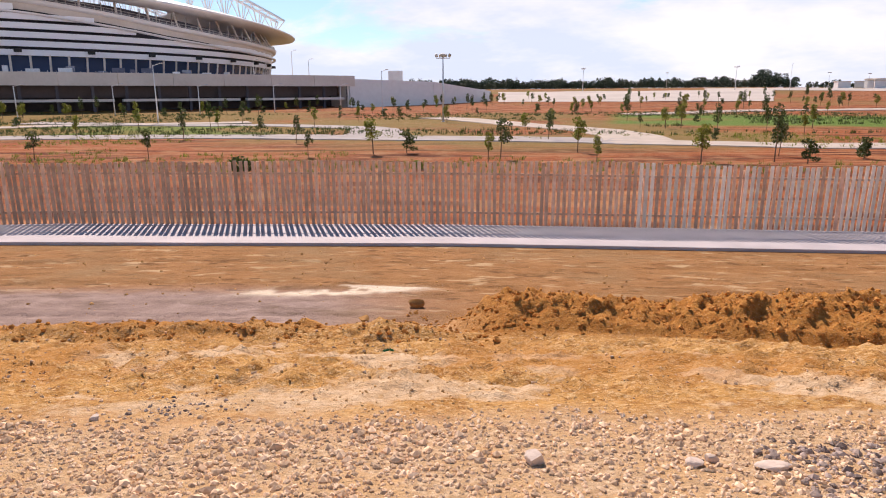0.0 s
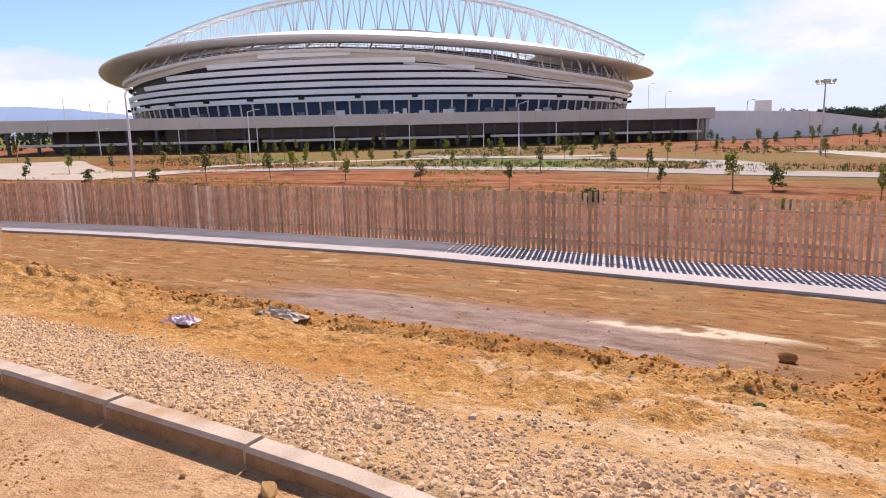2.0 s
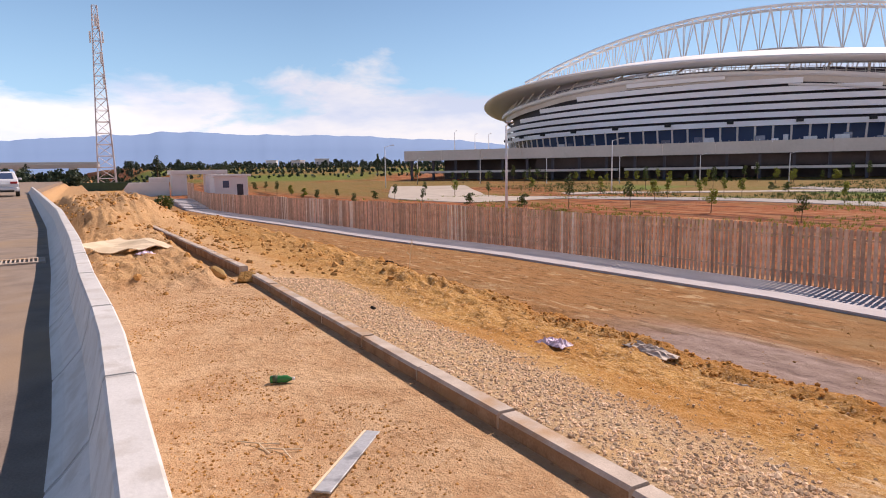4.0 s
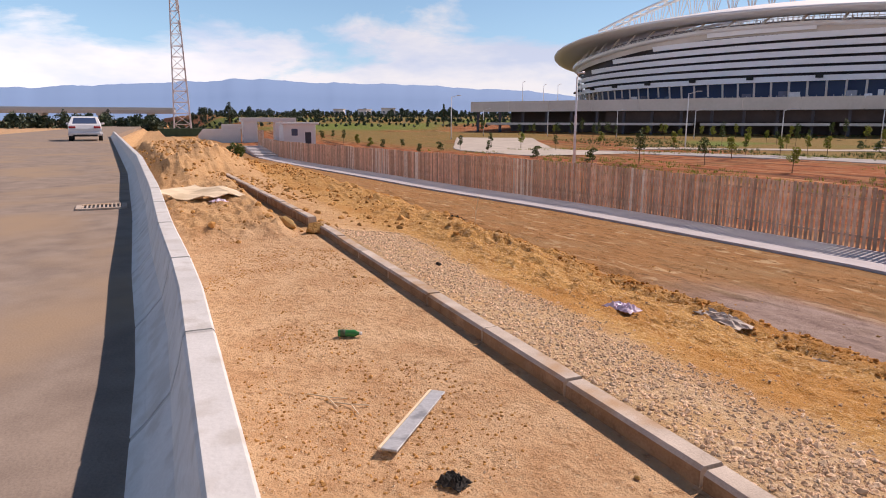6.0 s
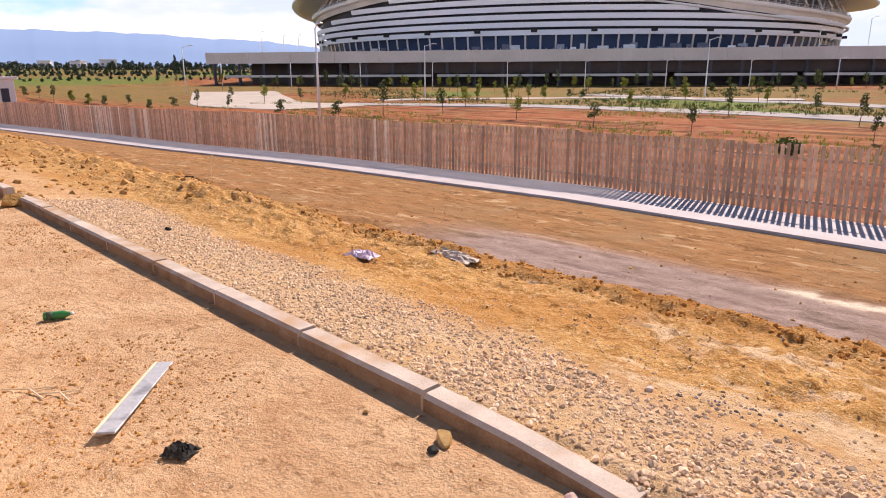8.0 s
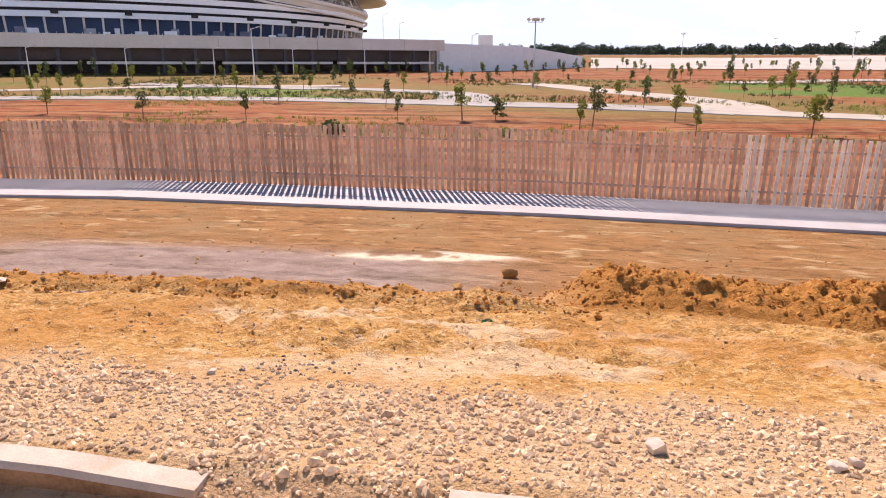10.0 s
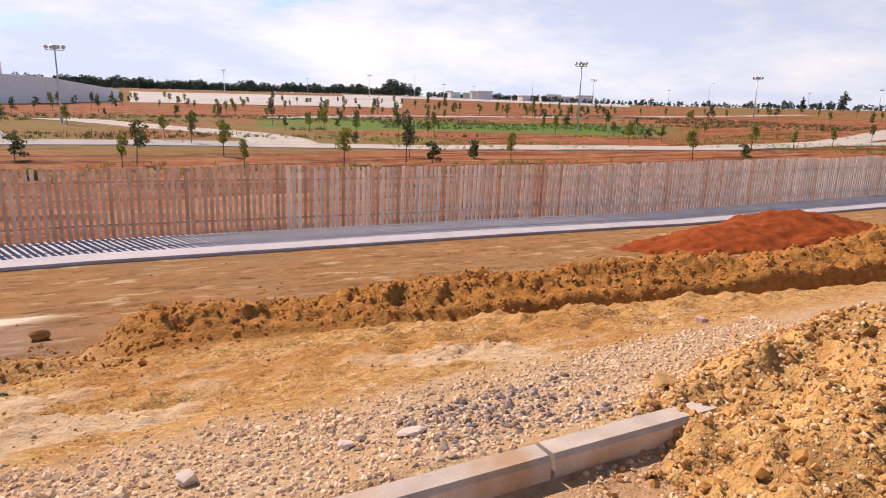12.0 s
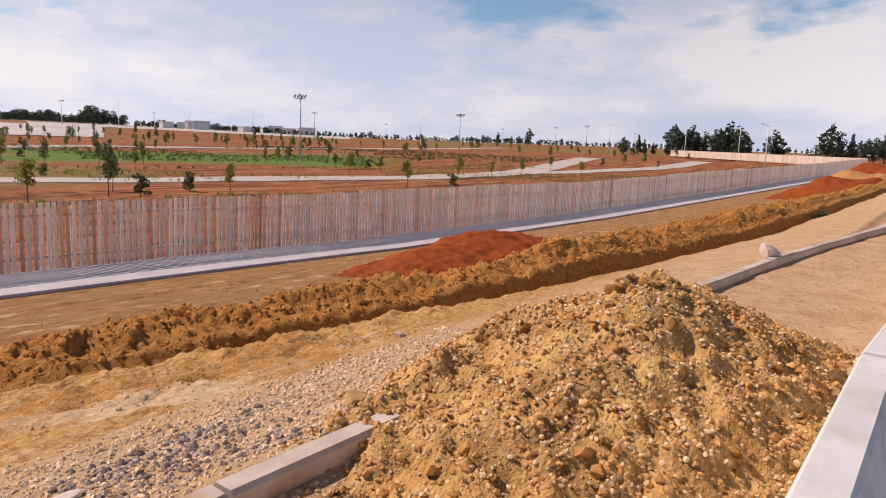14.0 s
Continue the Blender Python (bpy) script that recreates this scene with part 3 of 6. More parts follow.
def build_ground():
    dense_y = np.concatenate([np.arange(-0.6, 8.0, 0.038), np.arange(8.0, 14.2, 0.08)])
    xs = stretch_axis(np.arange(-9, 9.5, 0.042), -4500, 4500, 1.035)
    ys = stretch_axis(dense_y, -4500, 4500, 1.045)
    X, Y = np.meshgrid(xs, ys)
    Z = land(X, Y)
    nx, ny = len(xs), len(ys)
    idx = np.arange(nx * ny).reshape(ny, nx)
    faces = np.stack([idx[:-1, :-1], idx[:-1, 1:], idx[1:, 1:], idx[1:, :-1]], -1).reshape(-1, 4)
    me = mesh_arrays("ground", np.stack([X, Y, Z], -1).reshape(-1, 3), faces, M_GROUND, True)
    r, off = np.hypot(X, Y), Y - fence_y(X)
    s = Y - trench_y(X)
    warp = fbm(X, Y, 0.8, 4, 51)
    fine = fbm(X, Y, 3.0, 3, 52)
    zones = {}
    zones["gravel"] = ease(1.95, 2.05, Y) * (1 - ease(-0.25, 0.3, Y - 3.0 - 0.28 * warp - 0.2 * fine)) * (1 - ease(-0.3, 0.3, -9.5 - X)) * (1 - 0.8 * ease(5, 7, X))
    dug = ease(2.6, 3.3, Y) * (1 - ease(0.0, 0.35, s))
    zones["clay"] = np.clip(dug + ease(-0.3, 0.0, s) * (1 - ease(1.0, 2.4, s)) * (0.35 + 0.65 * ease(-0.5, 0.6, X)) * (Y < 12) + 0.4 * (1 - ease(-10.2, -9.4, X)) * ease(0.2, 0.5, Y - barrier_y(X)) * (1 - ease(4.5, 6, Y)), 0, 1) * (off < -1)
    patches = ease(-0.26, 0.22, 0.6 * fbm(X * 0.8, Y, 0.55, 5, 61) + 0.6 * fbm(X + 0.5 * Y, Y - 0.4 * X, 1.5, 5, 62) + 0.12 * ease(-3, -1, X) * (1 - ease(2.5, 4, X)))
    zones["pale"] = np.clip(dug * patches * ease(-4.5, -2.5, X) * (1 - ease(4.5, 6.5, X)) * (1 - ease(-0.9, -0.2, s)) * (0.35 + 0.65 * ease(-0.3, 0.2, fbm(X * 0.5, Y, 3.5, 4, 65))), 0, 1)
    # a whitish patch on the dirt track
    white = 1.9 * np.exp(-(((X + 1.75) / 1.25) ** 2 + ((Y - 9.3 - 0.12 * X) / 0.34) ** 2) ** 2) * ease(-0.35, 0.2, fine + warp)
    zones["white_patch"] = np.clip(white, 0, 1)
    mud = np.exp(-(((X + 4.6) / 3.6) ** 4 + ((Y - 7.7) / 1.45) ** 4)) * (s > 0.1)
    zones["mud"] = np.clip(1.3 * mud * ease(-0.6, 0.1, warp + 0.4), 0, 0.95)
    spoil = ease(-0.4, 0.6, X)
    zones["track"] = ease(0.5 + 1.2 * spoil, 1.5 + 1.4 * spoil, s) * (off < 0.5)
    zones["fresh"] = np.clip(spoil * ease(0.0, 0.15, s) * (1 - ease(1.5, 2.4, s)) + 0.7 * (1 - spoil) * ease(-0.35, -0.05, s + 0.15 * warp) * (1 - ease(0.1, 0.35, s)) + 0.5 * dug * ease(0.12, 0.4, fbm(X, Y, 0.9, 5, 64)), 0, 1) * (off < -2)
    red = ease(-0.5, 0.5, off)
    zones["red"] = red
    wander = 6 * fbm(X, Y, 0.035, 3, 71)
    grass = 0.85 * ease(-0.05, 0.3, fbm(X, Y, 0.03, 5, 72, 0.6) + 0.16 * ease(25, 60, -X) - 0.2 * ease(0, 40, X) + 0.3 * ease(150, 300, r)) * ease(40, 52, Y + wander * 0.4 + 0.25 * np.clip(-X - 40, 0, 80))
    zones["grass"] = np.clip(grass, 0, 1) * red
    az = np.degrees(np.arctan2(X, Y))
    lawn = ease(84, 90, r + wander) * (1 - ease(112, 120, r + 0.6 * wander)) * ease(12, 14, az) * (1 - ease(44, 50, az)) * ease(-0.6, -0.25, fbm(X, Y, 0.05, 4, 81))
    lawn2 = ease(63, 67, Y + 0.6 * wander) * (1 - ease(84, 92, Y + wander)) * ease(-95, -80, X) * (1 - ease(-11, -9.5, X)) * ease(-0.3, 0.25, fbm(X, Y, 0.09, 3, 83))
    lawn3 = ease(160, 180, r) * (1 - ease(290, 330, r)) * (az < -60) * ease(-0.3, 0.2, fbm(X, Y, 0.02, 3, 85)) * 0.8
    zones["lawn"] = np.clip(lawn + 0.8 * lawn2 + lawn3, 0, 1) * red
    for name, values in zones.items():
        layer = me.attributes.new(name, "FLOAT", "POINT")
        layer.data.foreach_set("value", np.clip(values, 0, 1).astype(np.float32).ravel())
    ob = new("ground", me)
    tagged(ob, "ochre building-site soil with gravel, clay and red field", "ground", kind="structure")


build_ground()


def strip_mesh(name, xs, left, right, z, thick, material):
    """A slab along x between two edges, with a top, two sides and ends; each edge and z a function of x."""
    v, f = [], []
    for x in xs:
        a, b, h = float(left(x)), float(right(x)), float(z(x))
        v += [(x, a, h - thick), (x, a, h), (x, b, h), (x, b, h - thick)]
    for i in range(len(xs) - 1):
        k = 4 * i
        f += [(k, k + 1, k + 5, k + 4), (k + 1, k + 2, k + 6, k + 5), (k + 2, k + 3, k + 7, k + 6)]
    n = 4 * (len(xs) - 1)
    f += [(0, 3, 2, 1), (n, n + 1, n + 2, n + 3)]
    return mesh_from(name, v, f, material)


def profile_run(name, xs, centre, z, profile, material):
    """A closed profile of (y, z) swept along x."""
    v, f, k = [], [], len(profile)
    for x in xs:
        for py, pz in profile:
            v.append((x, centre(x) + py, z(x) + pz))
    for i in range(len(xs) - 1):
        for j in range(k):
            a, b = i * k + j, i * k + (j + 1) % k
            f.append((a, a + k, b + k, b))
    f += [tuple(range(k)), tuple(range(len(v) - 1, len(v) - 1 - k, -1))]
    return mesh_from(name, v, f, material)


# ---- road and barrier ----
road_xs = np.concatenate([np.arange(-400, -60, 20), np.arange(-60, 30, 2), np.arange(30, 120, 10)])
road = part("road", strip_mesh("road", road_xs, lambda x: barrier_y(x) - 9.5, lambda x: barrier_y(x) - 0.1, lambda x: 0.485, 0.6, M_ROAD))
tagged(road, "dusty grey-brown asphalt road beside the barrier", "road", kind="structure")

barrier = base_empty("concrete_barrier", pose(0, 0, 0.07), "pale cast-concrete safety barrier along the road edge", "barrier")
PROFILE = [(0.075, -0.2), (0.07, 0.80), (0.06, 0.81), (-0.036, 0.81), (-0.047, 0.795), (-0.068, 0.70), (-0.105, 0.58), (-0.20, 0.47), (-0.265, 0.41), (-0.27, 0.1)]
edges = [-57 + 1.5 * i for i in range(56)]
JOINT = [(py * 0.985, pz - 0.004 * (pz > 0.5)) for py, pz in PROFILE]
for a, b in zip(edges, edges[1:]):
    xs = np.linspace(a + 0.02, b - 0.02, 3)
    part("barrier_block", profile_run("barrier_block", xs, lambda x: float(barrier_y(x)), lambda x: 0.0, PROFILE, M_BARRIER), barrier)
    part("mortar_joint", profile_run("mortar_joint", [b - 0.0195, b + 0.0195], lambda x: float(barrier_y(x)), lambda x: 0.0, JOINT, M_MORTAR), barrier)

# ---- pavement and fence ----
pave_xs = np.concatenate([np.arange(-96, -40, 4), np.arange(-40, 40, 2), np.arange(40, 150, 5)])
pavement = part("pavement", strip_mesh("pavement", pave_xs, lambda x: fence_y(x) - 2.05, lambda x: fence_y(x) - 0.03, lambda x: pave_z(x) + 0.0, 0.3, M_PAVE))
tagged(pavement, "pale concrete pavement at the foot of the fence", "pavement", kind="structure")
pave_kerb = base_empty("pavement_kerb", pose(0, 0, 0), "pale concrete kerb edging the pavement", "kerb", kind="structure")
part("kerb_edge", strip_mesh("kerb_edge", pave_xs, lambda x: fence_y(x) - 2.22, lambda x: fence_y(x) - 2.055, lambda x: pave_z(x) + 0.012, 0.35, M_PAVE), pave_kerb)

PITCH = 0.141
fence = base_empty("slat_fence", pose(0, 0, 0), "weathered pinkish wooden slat fence, sunlit paleness painted in towards the east", "fence")


def slat_width(x):
    """Closer boards west of the step and in the eastern stretch."""
    return 0.092 if x < -5.85 else 0.084 + 0.016 * float(ease(11, 17, x))


def slat_mesh(name, material):
    bm = bmesh.new()
    box(bm, (0.088, 0.026, 1.0), (0, 0, 0.5), 0.005)
    return bm_mesh(name, bm, material)


def step_height(x):
    """Panels step up and down along the fence."""
    steps = [(-400, 2.5), (-82, 1.62), (-46, 1.58), (-34, 1.62), (-21.4, 1.56), (-5.85, 1.6), (15.1, 1.66), (29, 1.6), (43, 1.66), (60, 1.6)]
    return [h for x0, h in steps if x >= x0][-1]


slat, slat_pale, slat_old = slat_mesh("slat", M_SLAT), slat_mesh("slat_pale", M_SLAT_PALE_LIT), slat_mesh("slat_old", M_SLAT_OLD)
rng = np.random.RandomState(4)
count = int((134 + 90) / PITCH)
near_rows, far_rows = [], {0: [], 1: [], 2: []}
panel_tone, panel_tilt, panel_rise = rng.rand(120), rng.normal(0, 0.55, 120), rng.uniform(-0.03, 0.03, 120)
for i in range(count):
    x = -90 + i * PITCH + rng.uniform(-0.01, 0.01)
    k = int((x + 90) / 2.26)
    lean = panel_tilt[k] + (0.9 if x > 1 else 0.0)
    odd = rng.rand() < 0.18
    old = rng.rand() < 0.35 + 0.5 * panel_tone[k] if x < -5.85 else odd
    # pale slats grow in number eastward, standing in for sunlit slat sides
    pale = rng.rand() < np.clip((x - 3) / 6, 0.0, 0.94) + (0.25 * (panel_tone[k] > 0.7) if x < 3 else 0)
    row = (x, float(fence_y(x)) + rng.uniform(-0.009, 0.009), float(pave_z(x)) - 0.03, step_height(x) + panel_rise[k] + rng.uniform(-0.02, 0.02), radians(lean + rng.normal(0, 0.25)), 2 if pale else 0 if old else 1)
    (near_rows if -16 < x < 24 else far_rows[row[5]]).append(row)
for x, y, z, h, tilt, tone in near_rows:
    part("slat", (slat_old, slat, slat_pale)[tone], fence, "", Matrix.Translation((x, y, z)) @ Matrix.Rotation(tilt, 4, "Y") @ Matrix.Diagonal((slat_width(x) / 0.088, 1, h, 1)))
UNIT = np.array([(sx * 0.044, sy * 0.013, sz) for sz in (0, 1) for sy in (-1, 1) for sx in (-1, 1)])
QUADS = np.array([(0, 1, 3, 2), (4, 6, 7, 5), (0, 4, 5, 1), (2, 3, 7, 6), (0, 2, 6, 4), (1, 5, 7, 3)])


def slat_run(name, rows, material):
    vs, fs = [], []
    for i, (x, y, z, h, tilt, _) in enumerate(rows):
        v = UNIT * (slat_width(x) / 0.088, 1, h) + (x, y, z)
        v[:, 0] += math.tan(tilt) * UNIT[:, 2] * h
        vs.append(v)
        fs.append(QUADS + 8 * i)
    ob = part(name, mesh_arrays(name, np.concatenate(vs), np.concatenate(fs), material), fence)
    ob["kind"] = "stuff"


for tone, material in enumerate((M_SLAT_OLD, M_SLAT, M_SLAT_PALE_LIT)):
    slat_run("far_slats", far_rows[tone], material)
# the fence turns a corner at its far end
turn_rows, corner, away = [], np.array((133.2, 12.4)), np.array((0.71, 0.704))
side_way = np.array((-0.704, 0.71))
for i in range(520):
    c = corner + away * i * PITCH
    v = np.array([(*(c + away * q[0] * 1.15 + side_way * q[1]), q[2] * 1.65 + max(float(base_z(*c)), float(pave_z(c[0])) - 0.1)) for q in UNIT])
    turn_rows.append(v)
ob = part("corner_slats", mesh_arrays("corner_slats", np.concatenate(turn_rows), np.concatenate([QUADS + 8 * i for i in range(520)]), M_SLAT_PALE_LIT), fence)
ob["kind"] = "stuff"
for name, h in (("lower_rail", 0.32), ("upper_rail", 1.28)):
    xs = np.arange(-90, 134, 2.0)
    part(name, strip_mesh(name, xs, lambda x: fence_y(x) + 0.022, lambda x: fence_y(x) + 0.056, lambda x: pave_z(x) + h, 0.05, M_SLAT_OLD), fence)
post = box_mesh("post", (0.06, 0.06, 1.45), M_SLAT, (0, 0, 0.725), 0.008)
for x in np.arange(-89, 134, 2.4):
    part("post", post, fence, "", Matrix.Translation((float(x), float(fence_y(x)) + 0.1, float(pave_z(x)) - 0.02)))

# ---- kerb along the dirt strip ----
kerb = base_empty("concrete_kerb", pose(0, 0, 0), "row of pale concrete kerb stones, partly buried", "kerb", kind="structure")
KERB = [(0.01, -0.15), (0.01, 0.115), (0.028, 0.135), (0.128, 0.135), (0.14, 0.12), (0.14, -0.15)]


def kerb_run(x0, x1, sink=None):
    n = max(1, round(x1 - x0))
    cut = np.linspace(x0, x1, n + 1)
    for a, b in zip(cut, cut[1:]):
        xs = np.linspace(a + 0.011, b - 0.011, 3)
        dz, dy = random.uniform(-0.008, 0.005), random.uniform(-0.004, 0.004)
        low = (lambda x: 0.075 + dz) if sink is None else (lambda x: 0.075 + dz - sink(x))
        me = profile_run("kerb_stone", xs, lambda x: float(kerb_y(x)) - 0.07 + dy, low, KERB, M_KERB)
        me.materials.append(M_KERB_SOIL_SHADE)
        for face in me.polygons:      # the road side's shade, with some soil, is painted dark brown
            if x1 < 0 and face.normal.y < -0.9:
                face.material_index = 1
        part("kerb_stone", me, kerb)


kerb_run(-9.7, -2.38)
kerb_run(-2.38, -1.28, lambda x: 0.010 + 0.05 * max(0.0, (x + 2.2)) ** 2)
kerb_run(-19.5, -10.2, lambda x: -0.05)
kerb_run(-0.42, 0.62, lambda x: 0.008 - 0.004 * (x + 0.4))
kerb_run(0.62, 3.74)
kerb_run(5.6, 18.6)

# ---- beyond the fence: paths, parking ----


def soft_line(points, step=2.0):
    """A smooth line through points (Catmull-Rom), sampled about every step metres."""
    p = [np.array(q, float) for q in points]
    p = [2 * p[0] - p[1], *p, 2 * p[-1] - p[-2]]
    out = []
    for i in range(1, len(p) - 2):
        n = max(2, int(np.linalg.norm(p[i + 1] - p[i]) / step))
        for k in range(n):
            t = k / n
            out.append(0.5 * (2 * p[i] + (p[i + 1] - p[i - 1]) * t + (2 * p[i - 1] - 5 * p[i] + 4 * p[i + 1] - p[i + 2]) * t ** 2 + (3 * p[i] - p[i - 1] - 3 * p[i + 1] + p[i + 2]) * t ** 3))
    out.append(p[-2])
    return out


def ribbon(name, points, width, material, label, lift=0.06):
    line = soft_line(points)
    v, f = [], []
    for i, c in enumerate(line):
        d = line[min(i + 1, len(line) - 1)] - line[max(i - 1, 0)]
        side = np.array((-d[1], d[0])) / np.linalg.norm(d) * width / 2
        for q, drop in ((c + side * 1.03, 0.25), (c + side, 0.0), (c, 0.0), (c - side, 0.0), (c - side * 1.03, 0.25)):
            z = max(float(land(*q)), float(land(*c))) + lift - drop
            v.append((*q, z))
    for i in range(len(line) - 1):
        for j in range(4):
            k = 5 * i + j
            f.append((k, k + 5, k + 6, k + 1))
    ob = part(name, mesh_from(name, v, f, material))
    return tagged(ob, label, "path", kind="structure")


ribbon("path_1", [(14, 52), (4, 56), (-9, 59.5), (-22, 62), (-43, 61), (-60, 55), (-72, 46)], 6.0, M_PATH_GREY, "pale grey unfinished path across the red field")
ribbon("path_2", [(-8, 61), (-8.5, 70), (-13, 81), (-28, 88), (-60, 92)], 5.5, M_PATH_GREY, "grey access lane curving to the stadium")
ribbon("path_3", [(14.5, 53), (15.6, 62), (14, 72), (8.5, 84), (4, 97), (-4, 108)], 5.5, M_PATH, "cream path winding across the field")
ribbon("path_4", [(12, 53), (22, 48.6), (34, 45.5), (55, 42), (76, 46), (104, 55), (135, 64)], 5.0, M_PATH, "cream path running along the field")
ribbon("path_5", [(66, 43.6), (88, 42.5), (115, 40.5), (150, 44)], 4.5, M_PATH, "cream side path in the field")
ribbon("path_6", [(28, 112), (55, 118), (90, 112), (140, 118), (200, 130)], 6.0, M_PATH, "far cream path behind the lawn")
ribbon("path_7", [(-74, 60), (-66, 74), (-52, 86), (-30, 96)], 4.5, M_PATH, "cream path towards the stadium")
ribbon("path_8", [(-62, 44), (-78, 43), (-95, 50), (-112, 58)], 14.0, M_PATH, "cream plaza of bare screed in the field")


def sector(name, r0, r1, a0, a1, material, label, lift=0.15):
    rs, az = np.linspace(r0, r1, 14), np.radians(np.linspace(a0, a1, 26))
    v, f = [], []
    for r in rs:
        for a in az:
            x, y = r * math.sin(a), r * math.cos(a)
            v.append((x, y, float(land(x, y)) + lift))
    n = len(az)
    for i in range(len(rs) - 1):
        for j in range(n - 1):
            f.append((i * n + j, i * n + j + 1, (i + 1) * n + j + 1, (i + 1) * n + j))
    return tagged(part(name, mesh_from(name, v, f, material)), label, "car park", kind="structure")


sector("parking_1", 178, 290, 3.5, 25, M_PARK, "large white empty car park in the distance")
sector("parking_2", 290, 400, 20, 44, M_PARK, "white car park far behind the field")

# ---- stadium ----
AX = radians(-35.5)
AHEAD, SIDE = np.array((math.sin(AX), math.cos(AX))), np.array((math.cos(AX), -math.sin(AX)))
CENTRE = AHEAD * 265


def at_stadium(side, ahead, z):
    p = SIDE * side + AHEAD * ahead
    return (p[0], p[1], z)


def drum_point(r, phi, z):
    """phi: 0 on the side that faces the road, positive to the east."""
    p = CENTRE - AHEAD * r * math.cos(phi) + SIDE * r * math.sin(phi)
    return (p[0], p[1], z)


def sweep_drum(name, profile, phi0, phi1, steps, material, closed=True, smooth_faces=True):
    v, f, k = [], [], len(profile)
    for i in range(steps + 1):
        phi = phi0 + (phi1 - phi0) * i / steps
        v += [drum_point(r, phi, z(phi) if callable(z) else z) for r, z in profile]
    for i in range(steps):
        for j in range(k if closed else k - 1):
            a, b = i * k + j, i * k + (j + 1) % k
            f.append((a, b, b + k, a + k))
    return mesh_from(name, v, f, material, smooth_faces)


def phi_for(alpha, r):
    """The drum's angle at which a sight line alpha degrees off the axis meets its near side."""
    a = radians(alpha)
    return math.asin(np.clip(265 * math.sin(a) / r, -1, 1)) - a if abs(265 * math.sin(a) / r) < 1 else math.copysign(math.pi / 2, a)


stadium = base_empty("stadium", Matrix.Translation((CENTRE[0], CENTRE[1], -0.6)), "huge round stadium with white banded facade and ring roof", "stadium")


def sp(name, me, label=""):
    ob = part(name, me, stadium, label)
    ob.matrix_parent_inverse = stadium.matrix_basis.inverted()
    return ob


RIM_P = [-1.9, -1.04, -0.76, -0.6, -0.36, -0.12, 0.11, 0.27, 0.46, 0.70, 0.92, 1.9]
RIM_Z = [19.4, 20.6, 21.8, 22.8, 23.7, 23.5, 22.3, 20.8, 18.9, 17.5, 17.0, 16.8]


def rim_z(phi):
    return float(np.interp(phi, RIM_P, RIM_Z))


def roof_dip(phi):
    """The ring roof is warped: high over the north-west, low over the east."""
    return 2.6 * math.cos(2 * (phi + 0.45)) - 2.1


def warped(rows):
    return [(r, (lambda p, r=r, z=z: z + roof_dip(p) * (r - 30) / 70)) for r, z in rows]


sp("core_wall", sweep_drum("core_wall", [(86.5, 6), (90.6, rim_z)], -2.2, 2.2, 96, M_SHADE_DARK, False), "recess wall between the bands, shade put into its colour")
sp("glazing", sweep_drum("glazing", [(86.9, 6.2), (88.3, 10.9)], -2.2, 2.2, 96, M_GLASS, False), "blue glazed concourse")
for k in range(7):
    z0 = 10.9 + 1.86 * k
    left, right = ((-2.1, 2.1), (-2.1, 2.1), (-2.1, 2.1), (phi_for(-19.1, 92), phi_for(10.3, 92)), (phi_for(-17.4, 92), phi_for(7.5, 92)), (phi_for(-14.3, 92), phi_for(2.5, 92)), (phi_for(-10.3, 92), phi_for(-2.9, 92)))[k]
    r0 = 91.2 + 0.22 * k
    sp("cladding_band", sweep_drum("cladding_band", [(r0, z0), (r0 + 0.25, z0 + 1.22), (r0 - 0.5, z0 + 1.24), (r0 - 0.7, z0)], left, right, 72, M_STRIPE, True, False))
sp("rim_band", sweep_drum("rim_band", [(91.6, lambda p: rim_z(p) - 2.0), (92.2, lambda p: rim_z(p) - 0.5)], -2.2, 2.2, 96, M_CONCRETE, False), "beige band below the rim")
sp("upper_rim", sweep_drum("upper_rim", [(93.0, lambda p: rim_z(p) - 0.6), (93.4, lambda p: rim_z(p) + 0.35), (90.5, lambda p: rim_z(p) + 0.4), (90.5, lambda p: rim_z(p) - 0.7)], -2.2, 2.2, 96, M_ROOF), "grey concourse slab")
roof = sp("ring_roof", sweep_drum("ring_roof", warped([(58, 32.6), (80, 30.2), (92, 27.9), (98, 26.6), (100, 26.0), (99.7, 25.6), (97, 25.2), (88, 25.7), (74, 28.2), (58, 31.8)]), -math.pi, math.pi, 128, M_ROOF), "white ring roof with rounded edge")
sp("seating_bowl", sweep_drum("seating_bowl", [(88.5, 16.4), (50, 8)], -math.pi, math.pi, 64, M_SEATS, False))
for i in range(64):           # raking frames behind the open upper gallery
    phi = -1.7 + 3.4 * i / 63
    sp("gallery_frame", rods_mesh("gallery_frame", [(drum_point(87.5, phi, 15.5), drum_point(87.9, phi, 25.2 + 0.8 * roof_dip(phi)))], 0.16, M_STEEL, 4))
sp("gallery_wall", sweep_drum("gallery_wall", [(86.3, 15.0), (86.3, lambda p: min(rim_z(p) + 3.2, 25.0 + 0.8 * roof_dip(p)))], -2.2, 2.2, 96, M_SEATS, False), "blue-grey back wall of the upper gallery")
sp("rim_beam", sweep_drum("rim_beam", [(92.9, lambda p: rim_z(p) - 2.9), (93.0, lambda p: rim_z(p) - 2.45), (92.2, lambda p: rim_z(p) - 2.45), (92.2, lambda p: rim_z(p) - 2.9)], 0.05, 2.1, 60, M_ROOF), "pale raking beam under the rim")
sp("rear_wall", sweep_drum("rear_wall", [(90, 6), (90, 17)], 2.1, 2 * math.pi - 2.1, 48, M_SHADE_DARK, False))
